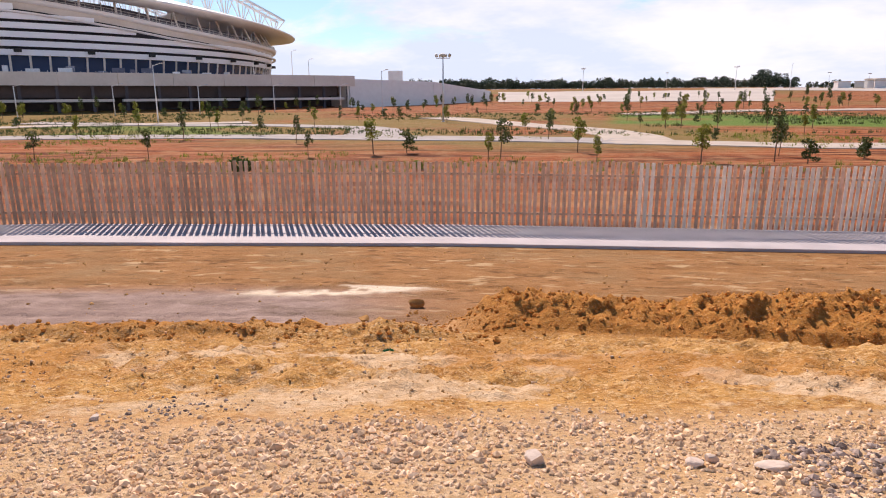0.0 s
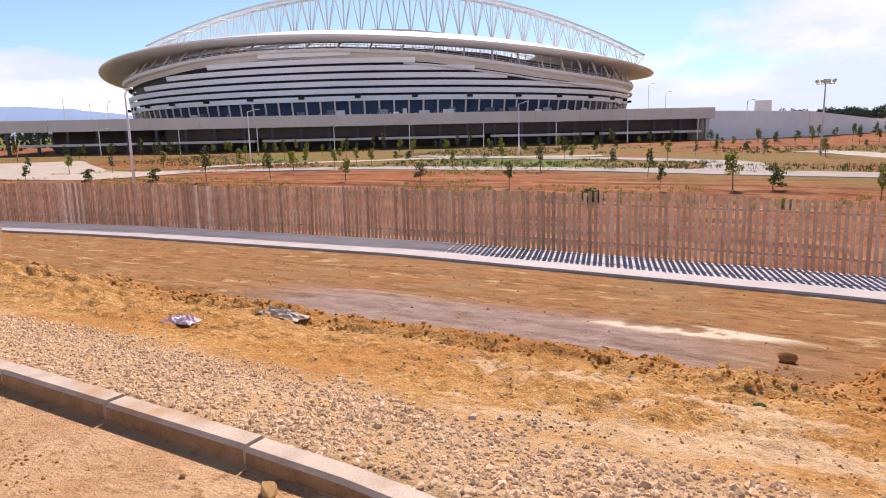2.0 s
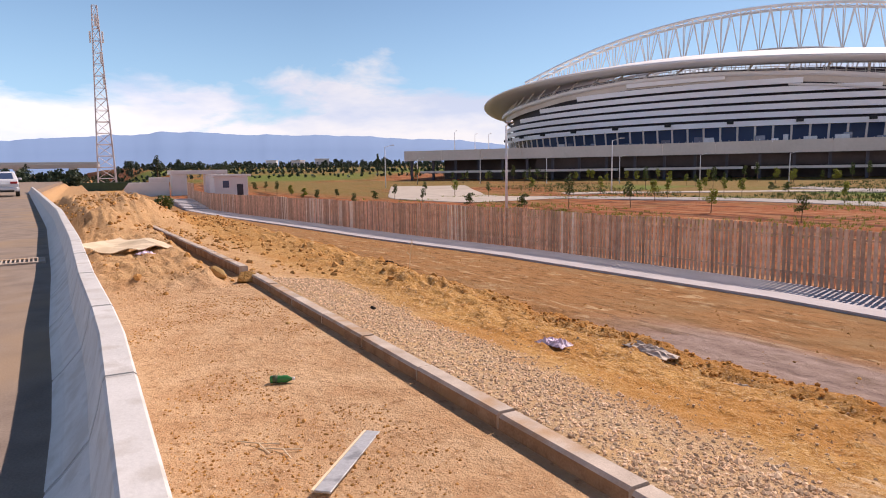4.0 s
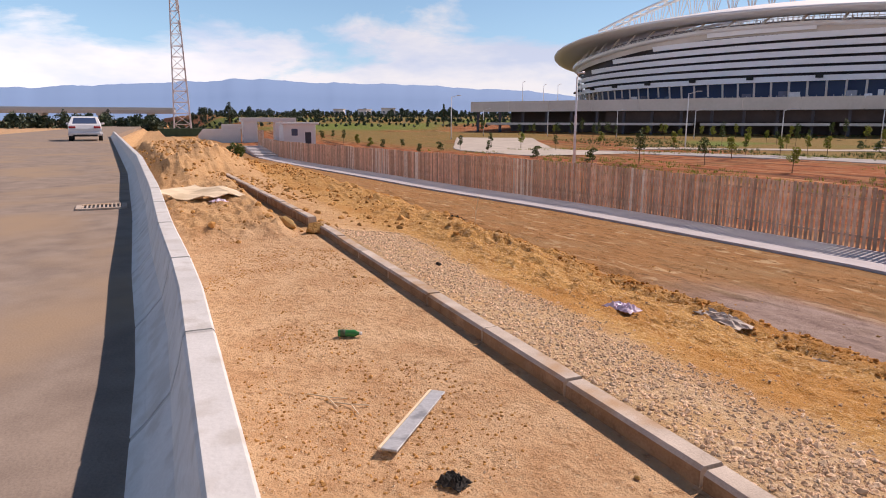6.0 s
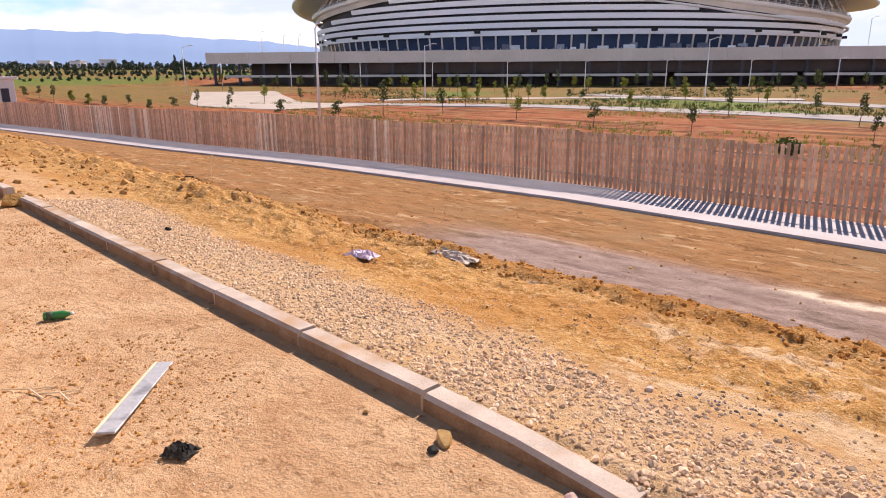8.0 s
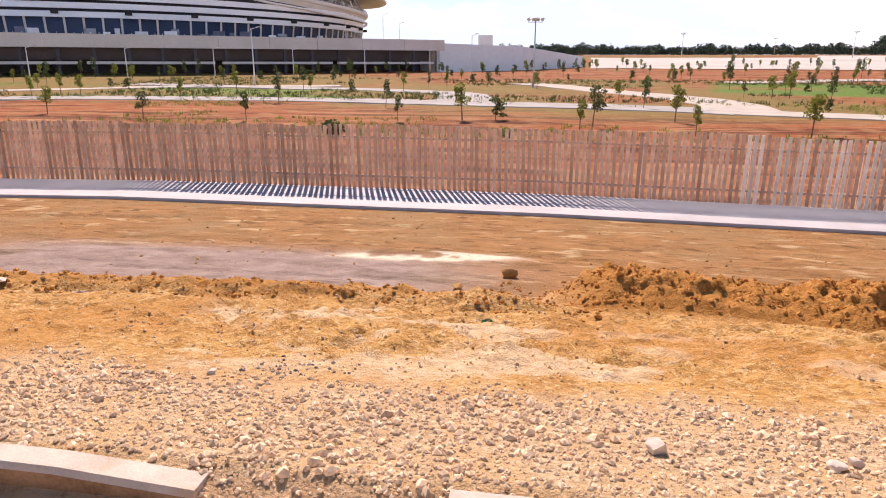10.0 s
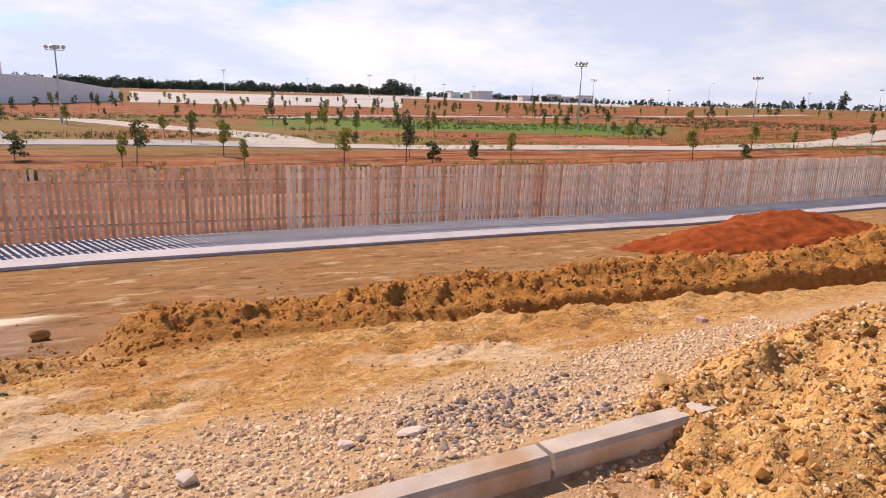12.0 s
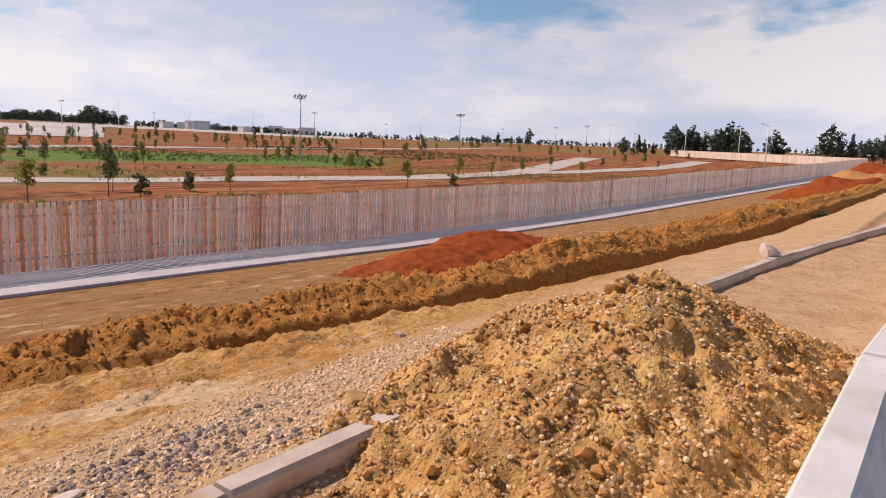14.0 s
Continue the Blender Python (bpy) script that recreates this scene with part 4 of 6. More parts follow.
for i in range(46):
    phi = -2.0 + 4.0 * i / 45
    pair = [(drum_point(92.4, phi, rim_z(phi) + 0.2), drum_point(89.6, phi + 0.012, 25.9 + 0.83 * roof_dip(phi)))]
    sp("roof_column", rods_mesh("roof_column", pair, 0.28, M_ROOF, 6))
for i in range(84):
    phi = -1.75 + 3.5 * i / 83
    sp("concourse_column", rods_mesh("concourse_column", [(drum_point(90.2, phi, 6.0), drum_point(91.0, phi, 11.2))], 0.24, M_CONCRETE, 6))
rail = []
for i in range(150):
    a, b = -1.6 + 3.2 * i / 150, -1.6 + 3.2 * (i + 1) / 150
    for dz in (1.3, 0.7):
        rail.append((drum_point(92.8, a, rim_z(a) + dz), drum_point(92.8, b, rim_z(b) + dz)))
    rail.append((drum_point(92.8, a, rim_z(a)), drum_point(92.8, a, rim_z(a) + 1.3)))
sp("rim_railing", rods_mesh("rim_railing", rail, 0.07, M_STEEL, 4))
rngs = np.random.RandomState(8)
for i in range(88):           # kiosks and plant boxes along the concourse
    phi = -1.25 + 2.5 * i / 87 + rngs.uniform(-0.012, 0.012)
    if rngs.rand() < 0.7:
        tall = rngs.uniform(0.8, 2.4)
        c = drum_point(92.5 + rngs.uniform(0, 3), phi, 6.3 + tall / 2)
        bm = bmesh.new()
        box(bm, (rngs.uniform(0.9, 3.0), 1.2, tall), c, 0.05, Matrix.Rotation(-AX - phi, 4, "Z"))
        sp("plant_box", bm_mesh("plant_box", bm, (M_STRIPE, M_SEATS, M_GLASS, M_STEEL)[rngs.randint(4)]))
for i in range(150):          # guard rail posts at the deck's edge
    phi = -1.25 + 2.5 * i / 149
    sp("guard_post", rods_mesh("guard_post", [(drum_point(96.5, phi, 6.0), drum_point(96.5, phi, 7.6))], 0.07, M_STEEL, 4))
for i in range(16):           # lamps under the lowest band
    phi = -1.2 + 2.4 * i / 15
    bm = bmesh.new()
    box(bm, (1.5, 0.7, 0.8), drum_point(92.0, phi, 11.9), 0.05, Matrix.Rotation(-AX - phi, 4, "Z"))
    sp("floodlight_box", bm_mesh("floodlight_box", bm, M_BLACK))


def arch_z(s):
    return 48.0 - 0.0029 * (s - 1) ** 2


def tube_mesh(name, points, radius, material, sides=7):
    """One bent tube along a line of points."""
    p = np.array(points, float)
    vs, fs = [], []
    for i in range(len(p)):
        w = p[min(i + 1, len(p) - 1)] - p[max(i - 1, 0)]
        w = w / np.linalg.norm(w)
        u = np.cross(w, (0, 0, 1))
        u /= np.linalg.norm(u)
        v = np.cross(w, u)
        for k in range(sides):
            c = 2 * math.pi * k / sides
            vs.append(p[i] + radius * (math.cos(c) * u + math.sin(c) * v))
    for i in range(len(p) - 1):
        for k in range(sides):
            a, b = i * sides + k, i * sides + (k + 1) % sides
            fs.append((a, b, b + sides, a + sides))
    return mesh_arrays(name, vs, fs, material, True)


def truss(ahead, label):
    """A braced arch over the roof: two upper chords, one lower chord, and a web of thin members."""
    s = np.linspace(-75, 87, 61)
    deep = 13.5 * np.sqrt(np.clip(1 - (s / 92) ** 2, 0.02, 1))
    top_a = [at_stadium(x, ahead - 3, arch_z(x)) for x in s]
    top_b = [at_stadium(x, ahead + 3, arch_z(x)) for x in s]
    low = [at_stadium(x, ahead, arch_z(x) - d) for x, d in zip(s, deep)]
    web = []
    for i in range(0, 60, 2):
        for top in (top_a, top_b):
            web += [(top[i], low[i + 1]), (low[i + 1], top[i + 2]), (top[i + 1], low[i + 1])]
        web += [(top_a[i], top_b[i + 1]), (top_b[i + 1], top_a[i + 2])]
    for line, r in ((top_a, 0.42), (top_b, 0.42), (low, 0.5)):
        sp("arch_chord", tube_mesh("arch_chord", line, r, M_WHITE), label)
    ob = sp("arch_web", rods_mesh("arch_web", web, 0.15, M_WHITE, 5))
    ob["kind"] = "stuff"


truss(225, "white lattice arch over the roof")
truss(305, "white lattice arch over the roof")

# podium in front of the stadium
podium = base_empty("stadium_podium", Matrix.Translation(at_stadium(0, 140, -0.9)), "long beige concrete podium with a dark open lower floor", "podium")


def pbox(name, s0, s1, a0, a1, z0, z1, material, label=""):
    v = [at_stadium(s, a, z) for z in (z0, z1) for a in (a0, a1) for s in (s0, s1)]
    me = mesh_from(name, v, [(0, 2, 3, 1), (4, 5, 7, 6), (0, 1, 5, 4), (2, 6, 7, 3), (0, 4, 6, 2), (1, 3, 7, 5)], material)
    ob = part(name, me, podium, label)
    ob.matrix_parent_inverse = podium.matrix_basis.inverted()
    return ob


pbox("deck_slab", -78, 71, 142.0, 178, 4.3, 6.0, M_CONCRETE)
for i in range(15):
    s0 = -78 + i * 149 / 15
    pbox("parapet_panel", s0 + 0.04, s0 + 149 / 15 - 0.04, 140, 140.5, 3.95, 6.3, M_CONCRETE)
# both walls carry the open floor's shade in their colour
pbox("back_wall", -72, 70, 150, 150.4, -1.2, 4.3, M_DARK, "recessed wall, deep shade put into its colour")
pbox("screen_wall", -46, 68, 143.2, 143.5, 1.75, 4.0, M_DARK, "dark screen panels, deepened by shade in their colour")
pbox("end_wall", 69.5, 71, 141, 178, -1.2, 4.3, M_CONCRETE)
for i in range(6):
    s0 = -74 + i * 24
    pbox("ledge", s0, s0 + 22.5, 140.6, 142.2, 1.0, 1.5, M_CONCRETE, "pale ledge beam")
for i in range(26):
    s0 = -77 + i * 5.86
    # columns coloured dark for the shade under the deck
    pbox("podium_column", s0, s0 + 0.5, 141.3, 141.8, -1.4, 4.3, M_SHADE_DARK)
wall = base_empty("ramp_wall", Matrix.Translation(at_stadium(71, 140, -0.9)), "long white rendered wall sloping down beside the podium", "wall")
P1, P2, P3 = (-24.8, 155.0), (-6.2, 168.0), (9.0, 188.0)
for (a, za), (b, zb) in zip(((P1, 5.6), (P2, 5.1)), ((P2, 5.1), (P3, 2.9))):
    n = np.array((b[1] - a[1], a[0] - b[0]))
    n = n / np.linalg.norm(n) * 0.4
    v = []
    for q, z in ((a, za), (b, zb)):
        g = float(land(*q)) - 0.4
        v += [(q[0] + n[0], q[1] + n[1], g), (q[0] + n[0], q[1] + n[1], z), (q[0] - n[0], q[1] - n[1], z), (q[0] - n[0], q[1] - n[1], g)]
    ob = part("wall_panel", mesh_from("wall_panel", v, [(0, 4, 5, 1), (1, 5, 6, 2), (2, 6, 7, 3), (0, 1, 2, 3), (4, 7, 6, 5)], M_WHITE), wall)
    ob.matrix_parent_inverse = wall.matrix_basis.inverted()


# ---- lamps ----
def lathe_pole(name, h, r0, r1, material, sides=10):
    bm = bmesh.new()
    rod(bm, (0, 0, 0), (0, 0, h), r0, r1, sides)
    return bm_mesh(name, bm, material, True)


def floodlight_mast(height, group="floodlight masts"):
    mast = base_empty("floodlight_mast", Matrix(), "tall grey steel mast with a cluster of floodlights", "street lamp", group)
    part("pole", lathe_pole("pole", height, 0.16, 0.07, M_STEEL), mast)
    bm = bmesh.new()
    bmesh.ops.create_cone(bm, cap_ends=True, segments=8, radius1=0.3, radius2=0.3, depth=0.08, matrix=Matrix.Translation((0, 0, 0.04)))
    part("base_plate", bm_mesh("base_plate", bm, M_STEEL), mast)
    bm = bmesh.new()
    rod(bm, (-1.0, 0, height - 0.35), (1.0, 0, height - 0.35), 0.05)
    rod(bm, (0, -0.8, height - 0.35), (0, 0.8, height - 0.35), 0.05)
    part("crossarm", bm_mesh("crossarm", bm, M_STEEL), mast)
    lamp = box_mesh("floodlight", (0.42, 0.2, 0.5), M_STEEL, (0, 0, 0), 0.04)
    for x, y in ((-0.95, 0), (-0.36, 0.1), (0.36, 0.1), (0.95, 0), (0, -0.7), (0, 0.8)):
        part("floodlight", lamp, mast, "", Matrix.Translation((x, y, height + 0.02)) @ Matrix.Rotation(radians(x * 32), 4, "Y") @ Matrix.Rotation(radians(35), 4, "X"))
    return mast


def far_for(az, el, height):
    """How far off a mast of that height stands whose top is seen at that elevation."""
    for r in np.arange(60, 900, 1.0):
        x, y = r * math.sin(radians(az)), r * math.cos(radians(az))
        if math.degrees(math.atan2(float(base_z(x, y)) + height - 1.6, r)) < el:
            return x, y
    return x, y


def on_land(x, y, turn=0.0, sink=0.03, size=1.0):
    return Matrix.Translation((x, y, float(land(x, y)) - sink)) @ Matrix.Rotation(turn, 4, "Z") @ Matrix.Scale(size, 4)


mast = floodlight_mast(9.3)
mast.matrix_basis = on_land(-2, 97.5)
copy_thing(mast, on_land(63.2, 75.4, 0.6))
for az, el in ((10.5, 2.15), (22.2, 2.1), (17.1, 1.7), (41.0, 2.09), (53.4, 2.36), (64.1, 1.76), (61.5, 1.55), (28.5, 1.5), (31.0, 1.4), (13.0, 1.3), (5.0, 1.45), (7.4, 1.3), (47.0, 1.35), (57.0, 1.3), (68.0, 1.3), (70.6, 1.2), (19.5, 1.2)):
    copy_thing(mast, on_land(*far_for(az, el, 9.3), az * 0.1))


def lamp_post(height, name="lamp_post", label="white steel lamp post with a short arm", reach=1.2):
    post_ = base_empty(name, Matrix(), label, "street lamp", "lamp posts")
    part("pole", lathe_pole("pole", height, 0.11, 0.06, M_WHITE), post_)
    bm = bmesh.new()
    rod(bm, (0, 0, height - 0.1), (reach, 0, height + 0.25), 0.04)
    part("arm", bm_mesh("arm", bm, M_WHITE), post_)
    part("lamp_head", box_mesh("lamp_head", (0.7, 0.24, 0.12), M_STEEL, (reach + 0.2, 0, height + 0.27), 0.03), post_)
    return post_


pole = lamp_post(7.0, label="white slender pole behind the fence", reach=0.25)
pole.matrix_basis = on_land(-41.6, 28.0)
small = lamp_post(5.0)
small.matrix_basis = on_land(*at_stadium(-66, 124, 0)[:2], 0.4)
for s0 in (-52, -38, -24, -10, 4, 18, 32, 46, 60):
    copy_thing(small, on_land(*at_stadium(s0, 125, 0)[:2], 0.4))
for s0, a0, h in ((-62, 104, 7.5), (-20, 98, 7.5), (20, 101, 8.0), (58, 104, 7.5)):
    lp = lamp_post(h)
    lp.matrix_basis = on_land(*at_stadium(s0, a0, 0)[:2], 1.0)
for s0, h in ((-76, 6), (-70, 5), (-66, 5), (-60, 7), (56, 4.5), (66, 7), (70.5, 5)):
    lp = lamp_post(h, reach=0.8)
    lp.matrix_basis = Matrix.Translation(at_stadium(s0, 165, 5.95))
for az, r, h in ((78, 120, 7.5), (76, 175, 8), (72, 190, 8), (66, 210, 8.5), (50, 230, 9), (36, 260, 9), (26, 300, 10)):
    lp = lamp_post(h)
    lp.matrix_basis = on_land(r * math.sin(radians(az)), r * math.cos(radians(az)), az)


# ---- trees ----
def leaf_cloud(name, rng, clumps, count, size, material):
    """Leaves: small bent quads scattered in ellipsoidal clumps ((centre), (radii))."""
    vs, fs = [], []
    weights = np.array([c[1][0] * c[1][1] * c[1][2] for c in clumps]) ** 0.6
    picks = rng.choice(len(clumps), count, p=weights / weights.sum())
    for k, c in enumerate(picks):
        (cx, cy, cz), (rx, ry, rz) = clumps[c]
        d = rng.normal(size=3)
        d = d / np.linalg.norm(d) * rng.uniform(0.25, 1.0) ** 0.5
        p = np.array((cx + d[0] * rx, cy + d[1] * ry, cz + d[2] * rz))
        u, w = rng.normal(size=3), rng.normal(size=3)
        u /= np.linalg.norm(u)
        w = w - u * np.dot(u, w)
        w /= np.linalg.norm(w)
        a, b = size * rng.uniform(0.6, 1.3), size * rng.uniform(0.35, 0.6)
        vs += [p - u * a, p + w * b, p + u * a, p - w * b]
        fs.append((4 * k, 4 * k + 1, 4 * k + 2, 4 * k + 3))
    return mesh_arrays(name, vs, fs, material)


def sapling(seed, height, spread, leaf, label, lean=0.0, bushy=False):
    rng = np.random.RandomState(seed)
    tree = base_empty("sapling", Matrix(), label, "young tree", "saplings in the field")
    trunk_h = height * (0.25 if bushy else 0.62)
    bm = bmesh.new()
    tip = (lean * height, 0, height * 0.8)
    mid = (lean * height * 0.4, rng.uniform(-0.05, 0.05), trunk_h)
    rod(bm, (0, 0, -0.05), mid, 0.045, 0.03, 6)
    rod(bm, mid, tip, 0.03, 0.012, 6)
    clumps = []
    n = rng.randint(4, 8)
    for i in range(n):
        z = trunk_h * (0.75 if not bushy else 0.6) + (height - trunk_h * 0.75) * (i + 0.5) / n
        a, r = rng.uniform(0, 6.28), spread * rng.uniform(0.15, 0.62) * (1.1 - 0.6 * i / n)
        c = (lean * z + r * math.cos(a), r * math.sin(a), z)
        rod(bm, (lean * z * 0.8, 0, z - 0.2), c, 0.014, 0.008, 5)
        clumps.append((c, (spread * rng.uniform(0.4, 0.72), spread * rng.uniform(0.4, 0.72), height * rng.uniform(0.09, 0.16))))
    part("trunk", bm_mesh("trunk", bm, M_BARK), tree)
    part("crown", leaf_cloud("crown", rng, clumps, 420 if not bushy else 480, 0.1, leaf), tree)
    return tree


DARKSAP, YELLOWSAP = "staked young tree with sparse dark green leaves", "young tree with light yellow-green leaves"
kinds = [sapling(1, 2.6, 0.62, M_LEAF, DARKSAP), sapling(2, 2.9, 0.7, M_LEAF, DARKSAP, 0.1), sapling(3, 2.3, 0.55, M_LEAF_Y, YELLOWSAP), sapling(4, 2.5, 0.75, M_LEAF, DARKSAP, -0.12),
         sapling(5, 2.2, 0.6, M_LEAF_Y, YELLOWSAP, 0.05), sapling(6, 3.1, 0.6, M_LEAF, DARKSAP), sapling(7, 1.7, 0.75, M_LEAF, "low bushy dark green shrub in the red soil", 0, True), sapling(8, 1.5, 0.6, M_LEAF_Y, "low bushy yellow-green shrub", 0, True)]
SAPLINGS_WEST = [(-73.6, 47.0), (-80.1, 58.7), (-46.9, 38.4), (-44.8, 43.9), (-50.3, 52.8), (-51.5, 61.0), (-34.4, 41.9), (-50.6, 67.1), (-54.5, 81.6), (-25.4, 39.1), (-35.6, 61.5), (-18.6, 39.4), (-23.9, 57.6), (-26.6, 73.7), (-18.5, 62.4), (-12.9, 52.9), (-9.3, 41.1), (-17.0, 96.6), (-5.3, 41.8), (-3.2, 42.2), (1.8, 37.9), (2.6, 39.6), (-8.4, 111.3), (-6.4, 128.2), (3.3, 109.1)]
SAPLINGS_NEAR = [(7.8, 42.9), (7.4, 35.0), (13.0, 35.4), (17.5, 36.7), (18.5, 35.1), (23.2, 38.1), (23.4, 60.4)]
SAPLINGS_EAST = [(6.7, 65.5), (7.5, 54.5), (17.7, 98.8), (26.4, 108.0), (22.3, 71.8), (20.7, 53.6), (45.1, 96.1), (19.1, 39.6), (31.9, 61.8), (23.6, 38.7), (23.0, 33.4), (90.2, 115.7), (48.5, 49.9), (57.8, 56.2), (52.9, 49.7), (38.4, 33.0), (73.5, 61.7), (42.6, 32.0), (53.1, 39.2), (57.8, 38.3), (65.8, 39.5), (93.6, 58.0), (85.1, 46.4), (77.7, 37.8), (92.1, 41.7), (110.8, 46.2), (115.7, 44.5), (104.1, 37.7)]
SAPLINGS_GATE = [(-119.2, 26.8), (-110.3, 26.7), (-101.7, 26.3), (-101.5, 28.5), (-93.2, 28.0), (-87.8, 28.2), (-92.0, 32.5), (-75.7, 28.9), (-77.8, 32.4), (-74.3, 33.7), (-64.0, 32.3), (-56.1, 33.6), (-50.7, 36.2)]
rngt = np.random.RandomState(12)
spots = [(x, y, 0) for x, y in SAPLINGS_WEST + SAPLINGS_NEAR + SAPLINGS_EAST] + [(x, y, 1) for x, y in SAPLINGS_GATE]
for i in range(170):
    r, az = rngt.uniform(75, 215), rngt.uniform(-64, 74)
    x, y = r * math.sin(radians(az)), r * math.cos(radians(az))
    if float(np.dot(AHEAD, (x, y))) < 132 or az > -6:
        if y > 44:
            spots.append((x, y, 2))
for i in range(90):
    r, az = rngt.uniform(125, 210), rngt.uniform(-2, 45)
    spots.append((r * math.sin(radians(az)), r * math.cos(radians(az)), 2))
for i in range(46):           # a row planted along the podium's foot
    q = at_stadium(-62 + 2.8 * i + rngt.uniform(-0.8, 0.8), rngt.uniform(116, 131), 0)
    spots.append((q[0], q[1], 2))
first = set()
for i, (x, y, sort) in enumerate(spots):
    k = int(rngt.choice([6, 6, 7, 0])) if sort == 1 else int(rngt.choice([0, 1, 2, 3, 4, 5, 0, 2, 4, 6]))
    m = on_land(x, y, rngt.uniform(0, 6.28), 0.03, rngt.uniform(0.8, 1.15) * (0.9, 1.0, 1.05)[sort])
    if k in first:
        copy_thing(kinds[k], m)
    else:
        kinds[k].matrix_basis = m
        first.add(k)


def big_tree(seed, height, spread, label, conifer=False):
    rng = np.random.RandomState(seed)
    tree = base_empty("tree", Matrix(), label, "tree", "far trees")
    bm = bmesh.new()
    rod(bm, (0, 0, -0.3), (0, 0, height * 0.75), height * 0.03, height * 0.01, 7)
    clumps = []
    n = 9 if conifer else 12
    for i in range(n):
        u = (i + 0.5) / n
        z = height * (0.22 + 0.75 * u)
        w = spread * ((1.05 - u) if conifer else math.sin(math.pi * (0.15 + 0.8 * u))) * rng.uniform(0.6, 1.1)
        a = rng.uniform(0, 6.28)
        c = (0.45 * w * math.cos(a), 0.45 * w * math.sin(a), z)
        rod(bm, (0, 0, z - 0.06 * height), c, height * 0.008, height * 0.004, 5)
        clumps.append((c, (w * 0.62 + 0.1, w * 0.62 + 0.1, height * rng.uniform(0.07, 0.12))))
    part("trunk", bm_mesh("trunk", bm, M_BARK), tree)
    part("crown", leaf_cloud("crown", rng, clumps, 700, height * 0.045, M_LEAF_D), tree)
    return tree


BT = "tall dark evergreen on the horizon"
big = [big_tree(21, 8, 2.9, BT), big_tree(22, 7, 3.4, BT), big_tree(23, 9, 2.6, BT, True), big_tree(24, 6, 3.6, BT)]
spots = []
for a0, a1, n, r, s in ((66.8, 69.8, 7, 210, 0.75), (70.6, 73.5, 9, 200, 1.0), (74, 77, 9, 190, 1.0), (78.2, 79.4, 3, 180, 0.8), (81.5, 88, 14, 190, 1.15), (55, 60, 7, 330, 0.9)):
    for i in range(n):
        spots.append((a0 + (a1 - a0) * (i + rngt.uniform(0, 1)) / n, r * rngt.uniform(0.95, 1.05), s * rngt.uniform(0.75, 1.15)))
spots += [(-66.9, 215, 1.05), (-79.5, 230, 0.9), (-84.6, 230, 0.8), (-93.5, 190, 0.9), (-96.5, 200, 0.9)]
first = set()
for az, r, s in spots:
    x, y = r * math.sin(radians(az)), r * math.cos(radians(az))
    k = int(rngt.randint(4))
    m = on_land(x, y, rngt.uniform(0, 6.28), 0.2, s)
    if k in first:
        copy_thing(big[k], m)
    else:
        big[k].matrix_basis = m
        first.add(k)


def far_woods(name, rows, label, seed, leaf=0.55, per=70):
    """A belt of trees too far off to tell apart: crowns of loose leaf clumps on short trunks, as one object."""
    rng = np.random.RandomState(seed)
    clumps = []
    for a0, a1, n, r, h in rows:
        for i in range(n):
            az, rr = radians(a0 + (a1 - a0) * (i + rng.uniform(0, 1)) / n), r * rng.uniform(0.96, 1.06)
            x, y, hh = rr * math.sin(az), rr * math.cos(az), h * rng.uniform(0.5, 1.0) * (1.05 + 0.25 * math.sin(140 * az) * math.sin(53 * az))
            z = float(land(x, y))
            for u in (0.25, 0.5, 0.75):
                w = hh * (0.42 - 0.22 * u) * rng.uniform(0.8, 1.3)
                clumps.append(((x + rng.uniform(-0.4, 0.4), y, z + hh * u), (w, w, hh * 0.24)))
    ob = part(name, leaf_cloud(name, rng, clumps, per * len(clumps) // 3, leaf, M_LEAF_D))
    tagged(ob, label, "woods", kind="stuff")


far_woods("far_woods", [(-4, 25, 420, 500, 6.8), (-4, 3, 40, 495, 8.5), (23.4, 24.6, 7, 500, 13.0), (24.6, 26.5, 12, 500, 8.5), (27, 40, 110, 520, 4.6), (36, 66, 130, 420, 3.6), (66, 84, 50, 420, 3.5)], "dark evergreen belt along the horizon", 31, 0.75)
far_woods("far_scrub", [(-105, -90, 60, 170, 3.2), (-94, -58, 170, 320, 2.2), (-92, -56, 150, 440, 4.5), (-93, -60, 90, 260, 1.4), (-93, -58, 160, 235, 1.5), (-92, -60, 70, 195, 1.1), (-90, -62, 60, 360, 3.4)], "dark scrub and trees below the mountains", 32, 0.5)

# ---- weeds and grass on the field ----
def tufts(name, spots, lo, hi, material, label, seed):
    """Small clumps of bent blades as one object of loose stuff."""
    rng = np.random.RandomState(seed)
    spots = np.asarray(spots)
    z = land(spots[:, 0], spots[:, 1])
    vs, fs = [], []
    for (x, y), h in zip(spots, z):
        size = rng.uniform(lo, hi)
        for _ in range(7):
            a, lean, w = rng.uniform(0, 6.28), rng.uniform(0.1, 0.8), size * rng.uniform(0.05, 0.12)
            c, s = math.cos(a), math.sin(a)
            ox, oy = x + rng.uniform(-0.5, 0.5) * size, y + rng.uniform(-0.5, 0.5) * size
            k = len(vs)
            vs += [(ox - s * w, oy + c * w, h - 0.02), (ox + s * w, oy - c * w, h - 0.02), (ox + c * lean * size, oy + s * lean * size, h + size * rng.uniform(0.5, 1))]
            fs.append((k, k + 1, k + 2))
    tagged(part(name, mesh_arrays(name, vs, fs, material)), label, "grass", kind="stuff")


def field_spots(n, y0, y1, x0, x1, seed, scale, cut):
    rng = np.random.RandomState(seed)
    x, y = rng.uniform(x0, x1, n), rng.uniform(y0, y1, n)
    ok = (fbm(x, y, scale, 4, 72) > cut)
    return np.stack([x[ok], y[ok]], 1)


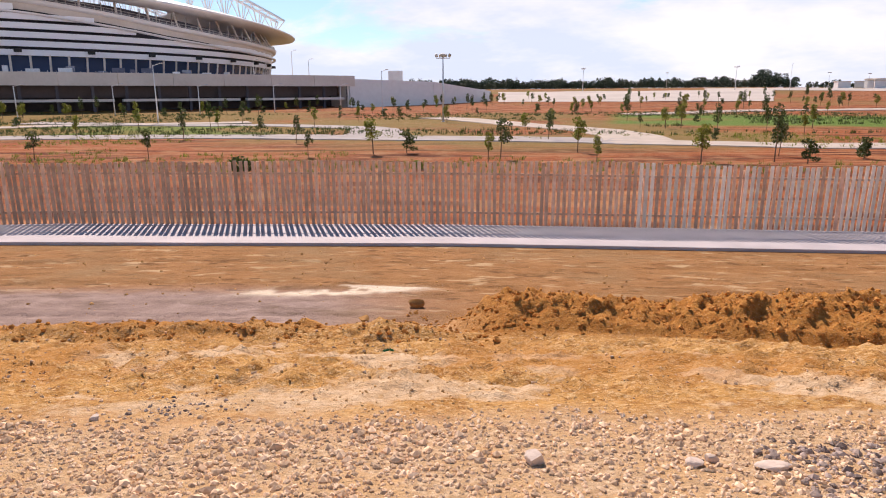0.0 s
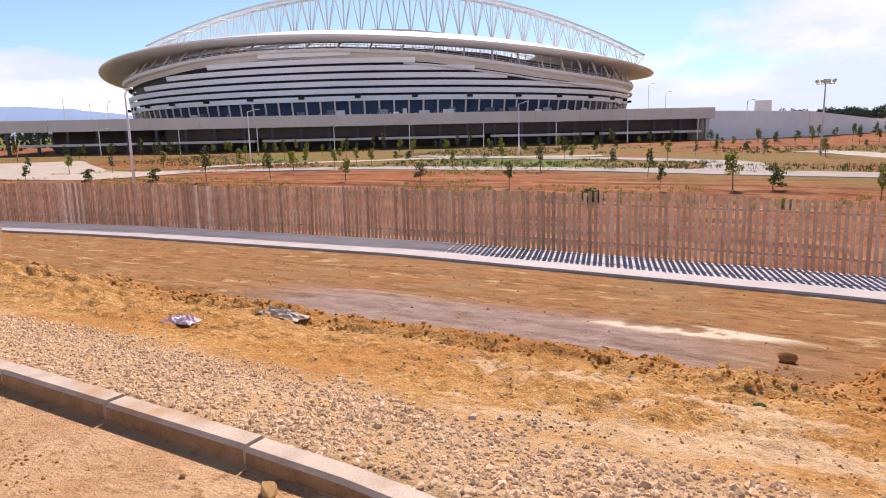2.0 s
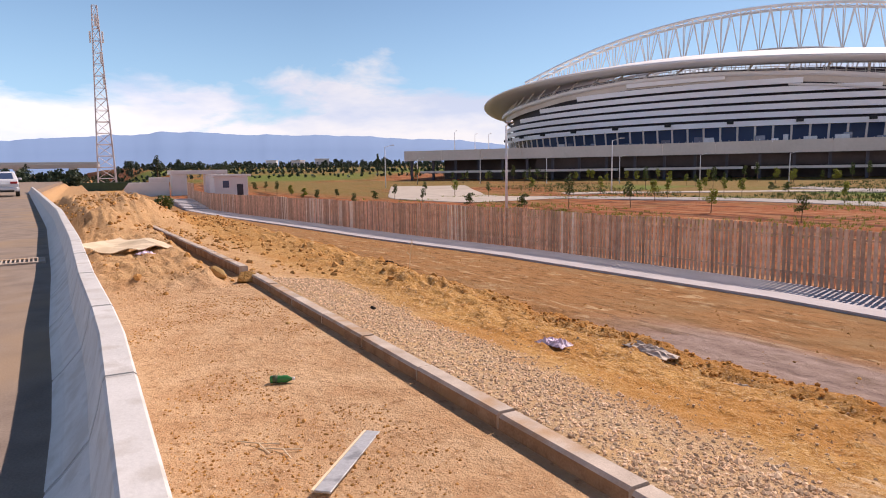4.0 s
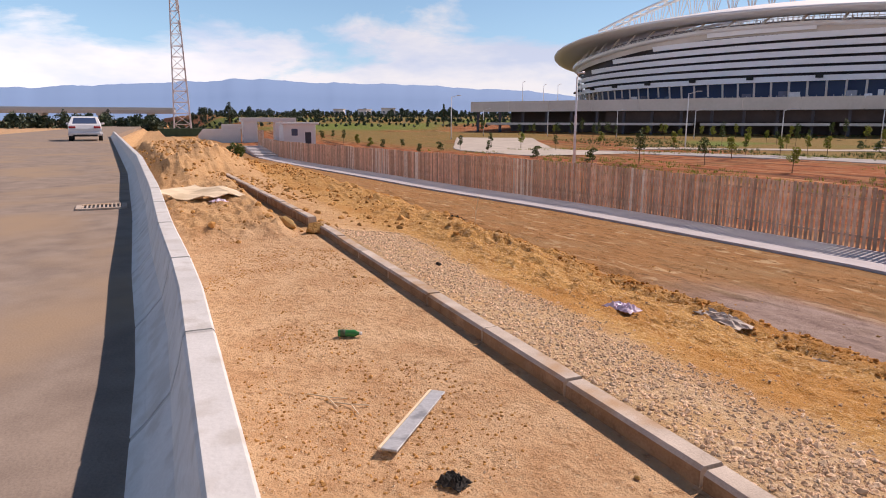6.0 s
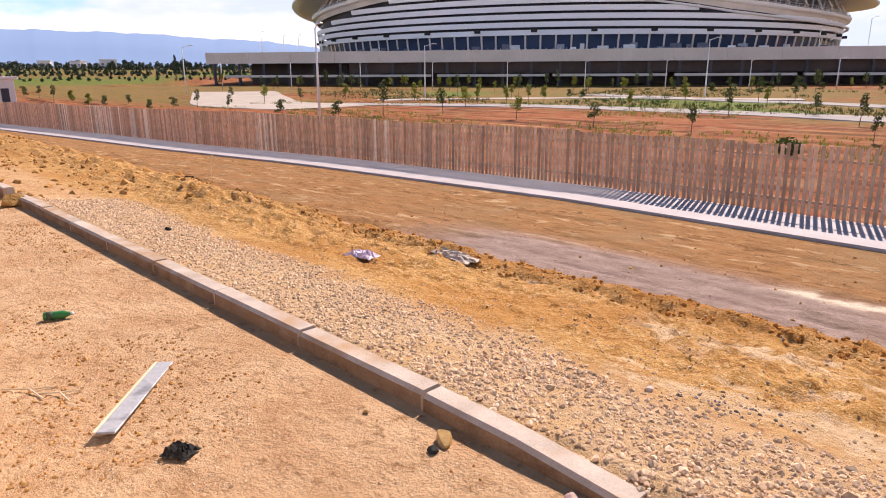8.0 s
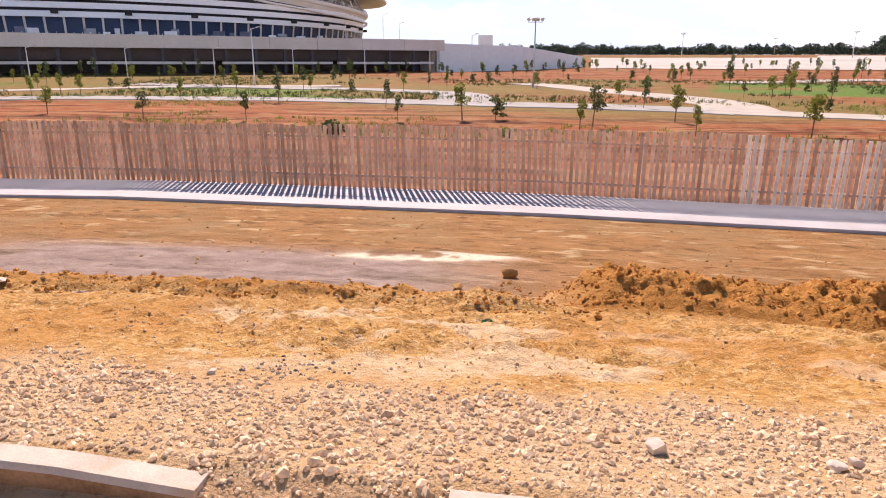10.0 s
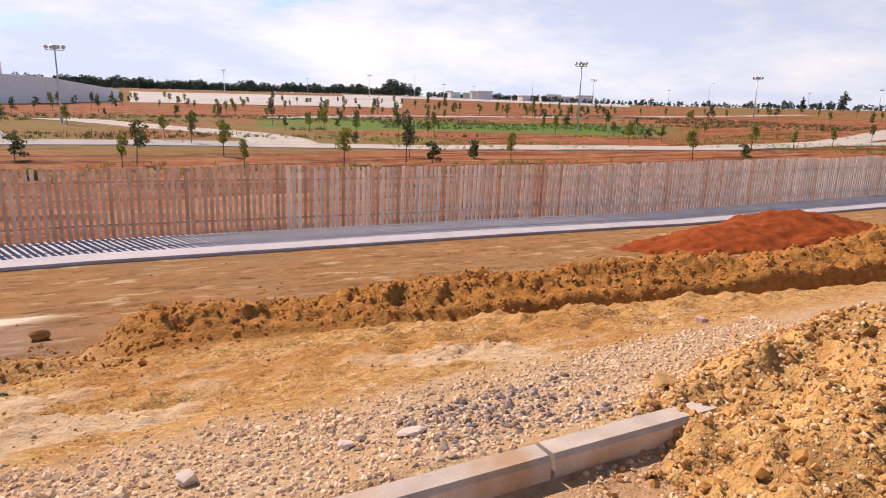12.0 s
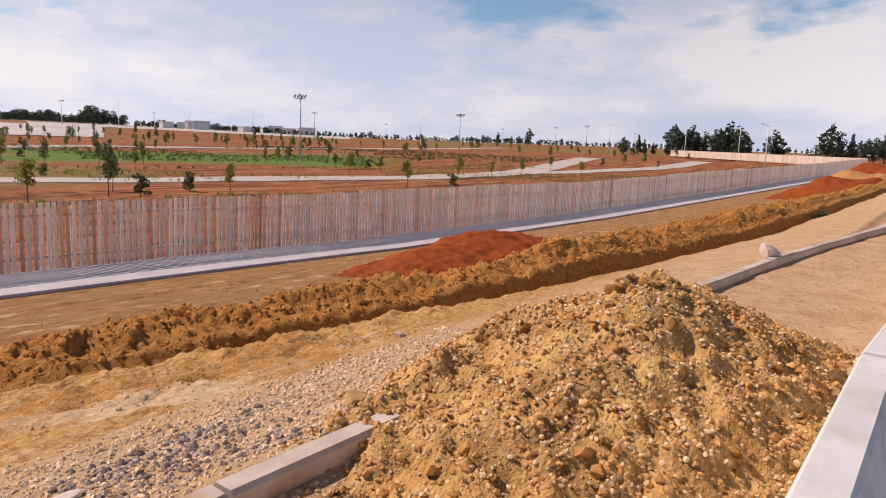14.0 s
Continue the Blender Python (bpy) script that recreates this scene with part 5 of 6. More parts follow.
tufts("field_weeds", field_spots(9000, 30, 62, -80, 90, 5, 0.09, 0.12), 0.12, 0.35, M_LEAF_Y, "patchy weeds on the red soil", 41)
tufts("field_grass", field_spots(14000, 62, 120, -100, 120, 6, 0.05, 0.02), 0.2, 0.5, M_LEAF, "rough green grass around the paths", 42)

# ---- mountains ----
v, f = [], []
az_line = np.radians(np.linspace(-135, -45, 271))
tops = np.interp(np.degrees(az_line), [-135, -98, -94.5, -88.8, -82.6, -77.3, -68.9, -64, -58, -45], [120, 155, 165, 195, 215, 203, 195, 178, 150, 30])
tops = tops + 15 * fbm(az_line * 30, az_line * 0, 1.0, 6, 91, 0.6)
for a, t in zip(az_line, tops):
    for r, z in ((2900, 0), (3300, 0.55 * t), (3600, t), (4200, 0)):
        v.append((r * math.sin(a), r * math.cos(a), z))
for i in range(270):
    for j in range(3):
        k = 4 * i + j
        f.append((k, k + 4, k + 5, k + 1))
tagged(part("backdrop", mesh_from("backdrop", v, f, M_MOUNT, True)), "mountain range on the horizon, blue haze put into its colour", "mountains", kind="structure")


# ---- loose stones and clods ----
def ico_bank(seed, count=10, detail=1):
    """A few knobbly stone shapes, as arrays."""
    bank = []
    rng = np.random.RandomState(seed)
    for _ in range(count):
        bm = bmesh.new()
        bmesh.ops.create_icosphere(bm, subdivisions=detail, radius=1.0)
        v = np.array([p.co[:] for p in bm.verts])
        f = np.array([[q.index for q in t.verts] for t in bm.faces])
        bm.free()
        v = v * (1 + rng.uniform(-0.4, 0.32, (len(v), 1)))
        v = v * rng.uniform((0.7, 0.7, 0.45), (1.2, 1.0, 0.85))
        bank.append((v, f))
    return bank


def crumb_bank(seed, count=12):
    """Still simpler shapes for crumbs: uneven eight-sided lumps."""
    rng = np.random.RandomState(seed)
    v = np.array([(1, 0, 0), (-1, 0, 0), (0, 1, 0), (0, -1, 0), (0, 0, 1), (0, 0, -1)], float)
    f = np.array([(0, 2, 4), (2, 1, 4), (1, 3, 4), (3, 0, 4), (2, 0, 5), (1, 2, 5), (3, 1, 5), (0, 3, 5)])
    return [((v + rng.uniform(-0.35, 0.35, v.shape)) * rng.uniform((0.9, 0.8, 0.6), (1.3, 1.1, 1.0)), f) for _ in range(count)]


BANK, CRUMBS = ico_bank(3), crumb_bank(5)


def scatter(name, spots, sizes, material, label, category, seed, height=None, sink=0.12):
    """Stones lying on the ground as one object of loose stuff."""
    rng = np.random.RandomState(seed)
    spots = np.asarray(spots, float)
    z = land(spots[:, 0], spots[:, 1]) if height is None else height(spots[:, 0], spots[:, 1])
    vs, fs, k = [], [], 0
    turn = rng.uniform(0, 6.283, len(spots))
    pick = rng.randint(0, len(BANK), len(spots))
    for i in range(len(spots)):
        s, c, d = sizes[i], math.cos(turn[i]), math.sin(turn[i])
        v, f = BANK[pick[i]] if s > 0.0095 else CRUMBS[pick[i]]
        tilt = rng.uniform(-0.5, 0.5)
        w = v * s
        x = w[:, 0] + tilt * w[:, 2]
        out = np.stack([x * c - w[:, 1] * d, x * d + w[:, 1] * c, w[:, 2] - tilt * 0.4 * w[:, 0]], 1)
        out += (spots[i, 0], spots[i, 1], z[i] + s * sink)
        vs.append(out)
        fs.append(f + k)
        k += len(v)
    ob = part(name, mesh_arrays(name, np.concatenate(vs), np.concatenate(fs), material))
    return tagged(ob, label, category, kind="stuff")


rg = np.random.RandomState(40)


def sample(n, x0, x1, y0, y1, keep=None, clump=None):
    x, y = rg.uniform(x0, x1, n), rg.uniform(y0, y1, n)
    if keep is not None:
        ok = keep(x, y) > rg.rand(n)
        x, y = x[ok], y[ok]
    return np.stack([x, y], 1)


def stones_of(n, lo, hi, power=2.5):
    return lo + (hi - lo) * rg.rand(n) ** power


def gravel_keep(x, y):
    edge = 3.0 + 0.28 * fbm(x, y, 0.8, 4, 51) + 0.1 * fbm(x, y, 3, 2, 52)
    return (1 - ease(-0.12, 0.25, y - edge)) * ease(-0.6, 0.4, fbm(x, y, 1.1, 3, 53) + 0.55)


p = sample(46000, -9.6, 4.6, 2.08, 3.5, gravel_keep)
scatter("gravel", p, stones_of(len(p), 0.0035, 0.019, 2.9), M_STONE, "strip of broken cream gravel beside the kerb", "gravel", 1)
p = sample(2600, -2.6, 2.9, 2.0, 3.0, lambda x, y: ease(-0.2, 0.3, fbm(x, y, 1.6, 3, 57)))
scatter("coarse_gravel", p, stones_of(len(p), 0.009, 0.032, 2.6), M_STONE, "coarser broken stones in the gravel strip", "gravel", 2)
p = sample(2600, -1.4, 1.0, 1.5, 2.1)
scatter("spilled_gravel", p, stones_of(len(p), 0.004, 0.017), M_STONE, "gravel spilled over the gap in the kerb", "gravel", 3)
p = sample(18000, -12, 9, 3.0, 6.0, lambda x, y: (y < trench_y(x)) * ease(-0.5, 0.35, fbm(x, y, 0.9, 4, 58)))
scatter("soil_crumbs", p, stones_of(len(p), 0.003, 0.013, 3.5), M_CLAY_CRUMB, "crumbs of dry orange clay on the dug ground", "soil crumbs", 4)
p = sample(5000, -9, 4.6, 3.0, 6.0, lambda x, y: (y < trench_y(x)) * ease(-0.3, 0.4, fbm(x, y, 0.7, 3, 59)))
scatter("field_stones", p, stones_of(len(p), 0.003, 0.016, 3.0), M_STONE, "small pale stones scattered on the clay", "stones", 5)
p = sample(30000, -0.6, 22, -0.1, 2.4)
p[:, 1] += trench_y(p[:, 0])
keep = ease(0.0, 0.3, p[:, 1] - trench_y(p[:, 0])) * (1 - ease(1.4, 2.4, p[:, 1] - trench_y(p[:, 0]))) > rg.rand(len(p))
p = p[keep]
scatter("bank_clods", p, stones_of(len(p), 0.005, 0.034, 3.6), M_CLOD_FRESH, "clods of dug clay on the spoil bank", "clods", 6)
p = sample(2600, -12, 0.4, -0.45, 0.3)
p[:, 1] += trench_y(p[:, 0])
scatter("lip_clods", p, stones_of(len(p), 0.006, 0.036, 3.2), M_CLOD_FRESH, "clods along the broken edge of the cut", "clods", 7)
p = sample(9000, -40, -9.2, -2.0, 4.8, lambda x, y: ease(0.15, 0.5, y - barrier_y(x)) * (1 - 0.5 * ease(-24, -12, x)) * ease(-0.5, 0.4, fbm(x, y, 0.7, 3, 60)))
scatter("mound_clods", p, stones_of(len(p), 0.01, 0.08, 2.8), M_CLOD, "clods and rubble on the dug mound", "clods", 8)
p = sample(6000, -9.5, 6, 0.15, 1.75)
scatter("pebbles", p, stones_of(len(p), 0.002, 0.009, 3.0), M_STONE, "pebbles on the sandy strip", "pebbles", 9)
p = sample(14000, -9.5, 1.5, 0.15, 1.75, lambda x, y: ease(0.0, 0.4, fbm(x, y, 1.2, 4, 68)))
scatter("strip_crumbs", p, stones_of(len(p), 0.003, 0.014, 2.6), M_CLOD, "soil crumbs on the sandy strip", "soil crumbs", 10)
p = sample(3500, -26, 26, 6.5, 13.4)
scatter("track_stones", p, stones_of(len(p), 0.004, 0.032, 4.5), M_CLOD, "stray stones on the dirt track", "stones", 11)
p = sample(900, 1.3, 2.55, 2.15, 2.75, lambda x, y: ease(-0.4, 0.2, fbm(x, y, 2.0, 3, 63)))
scatter("grey_rubble", p, stones_of(len(p), 0.006, 0.028), M_CHAR, "grey broken rubble lying on the gravel", "rubble", 12)
p = sample(260, -1.75, -1.05, 3.0, 3.45, lambda x, y: np.exp(-((x + 1.4) / 0.3) ** 2 - ((y - 3.2) / 0.15) ** 2))
scatter("ash_patch", p, stones_of(len(p), 0.004, 0.016), M_CHAR, "grey ash and slag spilled on the clay", "rubble", 13)


# ---- heaps ----
def heap(name, centre, reach, shape, material, label, step=0.06, turn=0.0):
    """A heap of soil: shape(u, v) gives its height over the ground, u and v in metres from its centre."""
    us, vs_ = np.arange(-reach[0], reach[0] + step, step), np.arange(-reach[1], reach[1] + step, step)
    U, V = np.meshgrid(us, vs_)
    X, Y = centre[0] + U, centre[1] + V
    h = shape(U, V)
    Z = land(X, Y) + np.where(h > 0.0, h, -0.12 + h * 0.2)
    idx = np.arange(U.size).reshape(U.shape)
    faces = np.stack([idx[:-1, :-1], idx[:-1, 1:], idx[1:, 1:], idx[1:, :-1]], -1).reshape(-1, 4)
    keep = (h.ravel()[faces].max(1) > -0.05)
    me = mesh_arrays(name, np.stack([X, Y, Z], -1).reshape(-1, 3), faces[keep], material, True)
    return tagged(part(name, me), label, "earth mound")


def cone(u, v, cu, cv, ru, rv, h, blunt=0.05):
    d = np.sqrt(((u - cu) / ru) ** 2 + ((v - cv) / rv) ** 2 + blunt ** 2) - blunt * 0.5
    return h * (1 - d)


def near_shape(u, v):
    x, y = u + 3.9, v + 1.25
    h = np.maximum(cone(u, v, 0.2, -0.1, 2.1, 1.35, 0.70), cone(u, v, -0.65, -0.15, 1.3, 1.05, 0.36))
    h = h * (1 + 0.10 * fbm(x, y, 1.3, 3, 101)) + 0.14 * (billow(x, y, 2.2, 5, 103) - 0.55) + 0.10 * (billow(x, y, 4.6, 3, 104) - 0.5) + 0.06 * (billow(x, y, 9, 3, 105) - 0.5) + 0.07 * (billow(x, y, 6, 3, 106) - 0.5) * ease(-0.1, 0.3, fbm(x, y, 1.1, 3, 107))
    wall_gap = ease(0.0, 0.12, y - 0.03)
    return np.where(wall_gap > 0.5, h, -0.3)


dirt_heap = heap("soil_mound", (3.9, 1.25), (3.1, 1.9), near_shape, M_HEAP, "big heap of stony ochre soil beside the barrier", 0.03)


def heap_top(x, y):
    h = near_shape(x - 3.9, y - 1.25)
    return land(x, y) + np.maximum(h, 0)


p = sample(24000, 1.0, 7.0, 0.1, 2.9, lambda x, y: (near_shape(x - 3.9, y - 1.25) > -0.06).astype(float))
scatter("heap_stones", p, stones_of(len(p), 0.0035, 0.019, 2.6), M_HEAP_STONE, "pale stones on the soil heap", "stones", 14, heap_top)
p = sample(16000, 1.0, 7.0, 0.1, 2.9, lambda x, y: (near_shape(x - 3.9, y - 1.25) > -0.05).astype(float))
scatter("heap_clods", p, stones_of(len(p), 0.004, 0.028, 3.6), M_CLOD, "yellow-brown clods on the soil heap", "clods", 15, heap_top)
p = sample(1500, 1.6, 6.2, 0.15, 2.3, lambda x, y: 0.8 * np.exp(-((x - 4.2 + 0.5 * (y - 1.0)) / 0.5) ** 2) + 0.08)
scatter("heap_lumps", p, stones_of(len(p), 0.012, 0.052, 2.6), M_CLOD_DARK, "large dark lumps of clay tumbled down the heap", "clods", 16, heap_top, 0.0)


def red_shape(u, v):
    x, y = u + 12.5, v + 9.3
    h = np.maximum(cone(u, v, 1.5, 0.2, 2.8, 1.9, 0.70, 0.3), cone(u, v, -0.7, 0.0, 2.4, 1.4, 0.46, 0.3))
    return h + 0.16 * (billow(x, y, 2.0, 4, 111) - 0.55) + 0.06 * (billow(x, y, 6.0, 2, 112) - 0.5)


heap("red_mound", (12.9, 9.3), (5.0, 2.4), red_shape, M_RED, "heap of dark red earth on the dirt track", 0.07)


def round_shape(r, h, seed):
    return lambda u, v: cone(u, v, 0, 0, r, r * 0.8, h) + 0.16 * (billow(u, v, 1.1, 4, seed) - 0.55)


heap("red_mound", (46, 6.3), (4.6, 3.8), round_shape(3.7, 1.05, 121), M_RED, "heap of dark red earth by the far kerb", 0.16)
heap("orange_mound", (53.5, 6.2), (4.8, 4.0), round_shape(3.8, 1.35, 122), M_ORANGE, "heap of orange earth between two red heaps", 0.16)
heap("red_mound", (61.5, 5.8), (6.0, 4.8), round_shape(4.8, 1.75, 123), M_RED, "large heap of dark red earth", 0.18)


# ---- single rocks ----
def rock(name, x, y, size, material, label, seed, flat=(1.0, 0.8, 0.6), z=None, turn=None, category="rock"):
    rng = np.random.RandomState(seed)
    bm = bmesh.new()
    bmesh.ops.create_icosphere(bm, subdivisions=3, radius=1.0)
    planes = [Vector(rng.normal(size=3)).normalized() for _ in range(12)]
    cuts = [rng.uniform(0.45, 0.82) for _ in planes]
    for q in bm.verts:
        for n_, c in zip(planes, cuts):
            over = q.co.dot(n_) - c
            if over > 0:
                q.co -= n_ * over * 0.92
        q.co *= 1 + 0.05 * noise.noise(q.co * 3 + Vector((seed, 0, 0)))
        q.co.x *= flat[0] * size / 2
        q.co.y *= flat[1] * size / 2
        q.co.z *= flat[2] * size / 2
    me = bm_mesh(name, bm, material)
    ob = part(name, me)
    z = float(land(x, y)) if z is None else z
    ob.matrix_basis = pose(x, y, z + flat[2] * size * 0.26, 0, 0, rng.uniform(0, 360) if turn is None else turn)
    return tagged(ob, label, category, "loose rocks")


rock("rock", 0.34, 2.47, 0.102, M_ROCK, "grey broken stone lying in the gravel", 1, (1.1, 0.8, 0.8))
rock("rock", 0.99, 2.45, 0.0816, M_ROCK, "small grey stone in the gravel", 2)
rock("rock", 1.08, 2.50, 0.0748, M_ROCK, "small grey stone beside another", 3)
rock("rock", 1.30, 2.42, 0.109, M_ROCK, "flat grey slab half in the gravel", 13, (1.5, 0.8, 0.4))
rock("rock", 2.74, 2.29, 0.13, M_YROCK, "angular yellow stone on the gravel by the kerb", 4, (1.1, 0.9, 0.8))
rock("rock", 4.25, 3.30, 0.136, M_PINKROCK, "pinkish stone on the clay", 5)
rock("rock", 4.57, 3.07, 0.075, M_STONE, "white stone on the clay", 6, (1.2, 0.9, 0.4))
rock("rock", 4.58, 2.50, 0.109, M_PINKROCK, "flat pinkish stone near the heap", 7, (1.3, 0.9, 0.5))
rock("rock", 9.95, 1.72, 0.422, M_ROCK, "large pale grey boulder resting by the kerb", 8, (1.2, 0.75, 0.75), turn=10)
rock("rock", -9.6, 1.80, 0.32, M_HEAP, "yellow-brown boulder at the end of the kerb", 9, (1.1, 0.9, 0.8))
rock("rock", -10.1, 1.5, 0.36, M_YROCK, "yellow-brown boulder at the mound's foot", 19, (1.2, 0.9, 0.6))
rock("rock", -2.13, 1.79, 0.116, M_YROCK, "yellow stone against the kerb", 10, (1.3, 0.8, 0.6))
rock("rock", -1.5, 1.84, 0.0612, M_PINKROCK, "pink stone by the buried kerb end", 11)
rock("rock", -2.55, 1.70, 0.0408, M_YROCK, "small yellow stone on the sandy strip", 12)
rock("clod", -0.5, 8.0, 0.24, M_CLOD, "large lump of clay on the dirt track", 14, (1.15, 0.9, 0.7), category="clod")
rock("clod", -1.08, 7.3, 0.177, M_CLOD, "flat lump of clay by the cut", 15, (1.2, 0.8, 0.6), category="clod")
rock("clod", -1.8, 2.98, 0.068, M_ROCK, "dark stone at the edge of the gravel", 16, category="rock")
rock("clod", -7.1, 2.66, 0.0884, M_TAR, "dark lump on the gravel", 17, (1.2, 0.8, 0.6), category="clod")
rock("clod", -4.18, 0.97, 0.0408, M_CLOD, "small clod on the sandy strip", 18, category="clod")
rock("clod", -6.79, 1.6, 0.068, M_YROCK, "yellow stone near the kerb", 20, category="rock")
rock("clod", -2.1, 1.70, 0.0612, M_TAR, "small dark lump beside the kerb", 21, category="clod")


# ---- litter ----
def crumple(name, x, y, length, width, height, material, label, seed, turn=0.0, category="plastic bag"):
    """A crumpled sheet with folds and thickness."""
    n, m_ = 16, 10
    v, f = [], []
    for i in range(n + 1):
        for j in range(m_ + 1):
            u, w = i / n - 0.5, j / m_ - 0.5
            edge = max(0.0, 1 - (2 * u) ** 4) * max(0.0, 1 - (2 * w) ** 4)
            h = height * edge * (0.35 + 0.9 * abs(noise.noise((u * 5 + seed, w * 5, seed)))) + height * 0.35 * noise.noise((u * 12, w * 12, seed))
            v.append((u * length * (1 + 0.2 * noise.noise((w * 3, seed, 0))), w * width * (1 + 0.3 * noise.noise((u * 4, seed, 2))), max(0.004, h)))
    for i in range(n):
        for j in range(m_):
            k = i * (m_ + 1) + j
            f.append((k, k + m_ + 1, k + m_ + 2, k + 1))
    ob = part(name, mesh_from(name, v, f, material, False))
    ob.matrix_basis = pose(x, y, float(land(x, y)) + 0.012, 0, 0, turn)
    thick = ob.modifiers.new("thickness", "SOLIDIFY")
    thick.thickness = 0.006
    return tagged(ob, label, category)


M_PINKBAG = surface("pink_plastic", (0.66, 0.48, 0.62), (0.84, 0.72, 0.82), 25, 0.35, 0.3, 70)
crumple("plastic_bag", -5.45, 3.92, 0.34, 0.2, 0.08, M_PINKBAG, "crumpled pale pink plastic bag on the clay", 3, 10)
crumple("plastic_sheet", -5.35, 5.12, 0.7, 0.22, 0.07, M_PLASTIC, "dirty white plastic sheet by the cut", 5, -5)
crumple("plastic_sheet", -4.2, 5.12, 0.25, 0.12, 0.04, M_PLASTIC, "scrap of white plastic by the cut", 6, 20)
crumple("plastic_sheet", -12.6, 0.75, 0.28, 0.22, 0.07, M_PINKBAG, "torn red and white plastic on the mound", 7, 40)
crumple("green_scrap", -0.52, 4.84, 0.09, 0.05, 0.04, M_GREEN, "small green plastic scrap on the clay", 8, 10, "scrap")
crumple("black_scrap", -2.84, 0.94, 0.13, 0.1, 0.05, M_TAR, "scrap of black tar on the sandy strip", 9, 30, "scrap")
crumple("black_scrap", -11.9, 5.0, 0.5, 0.2, 0.08, M_TAR, "torn black plastic at the bank's edge", 10, 10, "scrap")

card = base_empty("cardboard_sheet", pose(-13.5, 0.5, float(land(-13.5, 0.5)) + 0.15, 4, 5, 38) @ Matrix.Scale(1.1, 4), "large torn sheet of cardboard lying on the mound", "cardboard")
v, f = [], []
for i in range(13):
    for j in range(9):
        u, w = i / 12 - 0.5, j / 8 - 0.5
        wave = 0.05 * math.sin(5 * u + 2 * w) + 0.06 * noise.noise((u * 3, w * 3, 4))
        v.append((u * 1.35 + 0.1 * noise.noise((w * 6, 1, 2)), w * 0.8 * (1.0 - 0.25 * u) + 0.1 * noise.noise((u * 7, 3, 1)), wave))
for i in range(12):
    for j in range(8):
        k = i * 9 + j
        f.append((k, k + 9, k + 10, k + 1))
sheet = part("sheet", mesh_from("sheet", v, f, M_CARD), card)
sheet.modifiers.new("thickness", "SOLIDIFY").thickness = 0.012

strip = base_empty("metal_strip", pose(-3.51, 1.02, float(land(-3.51, 1.02)) + 0.022, 0, 2, 140.0), "scratched flat zinc strip lying on the sand", "metal strip")
bm = bmesh.new()
box(bm, (0.80, 0.085, 0.012), (0, 0, 0), 0.003)
part("plate", bm_mesh("plate", bm, M_PLANKZ), strip)
part("wood_edge", box_mesh("wood_edge", (0.80, 0.014, 0.016), M_CARD, (0, 0.051, 0), 0.002), strip)

bottle = base_empty("plastic_bottle", pose(-4.98, 1.05, float(land(-4.98, 1.05)) + 0.03, 0, 90, 65) @ Matrix.Scale(0.8, 4), "green plastic bottle with a white cap, lying empty", "bottle")


def lathe(name, rings, material, sides=16):
    v, f = [], []
    for r, z in rings:
        for i in range(sides):
            a = 2 * math.pi * i / sides
            v.append((r * math.cos(a), r * math.sin(a), z))
    for k in range(len(rings) - 1):
        for i in range(sides):
            j = (i + 1) % sides
            f.append((k * sides + i, k * sides + j, (k + 1) * sides + j, (k + 1) * sides + i))
    f += [tuple(range(sides - 1, -1, -1)), tuple(range(len(v) - sides, len(v)))]
    return mesh_from(name, v, f, material, True)


part("body", lathe("body", [(0.028, -0.10), (0.034, -0.095), (0.034, -0.02), (0.031, 0.0), (0.034, 0.02), (0.034, 0.05), (0.016, 0.085), (0.013, 0.1)], M_GREEN), bottle)
part("cap", lathe("cap", [(0.016, 0.098), (0.016, 0.12)], M_WHITE), bottle)
part("label_band", lathe("label_band", [(0.0346, -0.075), (0.0346, -0.03)], M_LEAF_D), bottle)

# dry stalks
for x, y, h, seed in ((-10.1, 4.55, 0.62, 1),):
    stalk = base_empty("dry_stalk", on_land(x, y), "dry bare weed stalk on the clay bank", "weed")
    pairs, rs = [], np.random.RandomState(seed)
    pairs.append(((0, 0, 0), (0.1, 0.02, h)))
    for i in range(5):
        z = h * (0.45 + 0.1 * i)
        a = rs.uniform(0, 6.28)
        pairs.append(((0.1 * z / h, 0.02 * z / h, z), (0.1 * z / h + 0.05 * math.cos(a), 0.05 * math.sin(a), z + 0.07)))
    part("stem", rods_mesh("stem", pairs, 0.005, M_CARD, 5), stalk)
for x, y, s in ((-3.95, 0.62, 0.28), (-3.8, 0.72, 0.22)):
    tw = base_empty("dry_twig", on_land(x, y, 0.5, 0.0), "dry twig lying on the sandy strip", "twig")
    part("stem", rods_mesh("stem", [((-s / 2, 0, 0.01), (0, 0.03, 0.018)), ((0, 0.03, 0.018), (s / 2, -0.02, 0.01)), ((0, 0.03, 0.018), (s / 3, 0.1, 0.01))], 0.004, M_CARD, 5), tw)


def weed(x, y, size, label, leaf, seed):
    rng = np.random.RandomState(seed)
    w = base_empty("weed_bush", on_land(x, y), label, "bush")
    part("foliage", leaf_cloud("foliage", rng, [((0, 0, size * 0.4), (size * 0.5, size * 0.5, size * 0.4)), ((size * 0.3, 0.1, size * 0.3), (size * 0.35, size * 0.3, size * 0.3))], 300, size * 0.11, leaf), w)
    part("stem", rods_mesh("stem", [((0, 0, -0.05), (0, 0, size * 0.5)), ((0, 0, 0.05), (size * 0.3, 0.1, size * 0.4))], 0.02, M_BARK, 5), w)


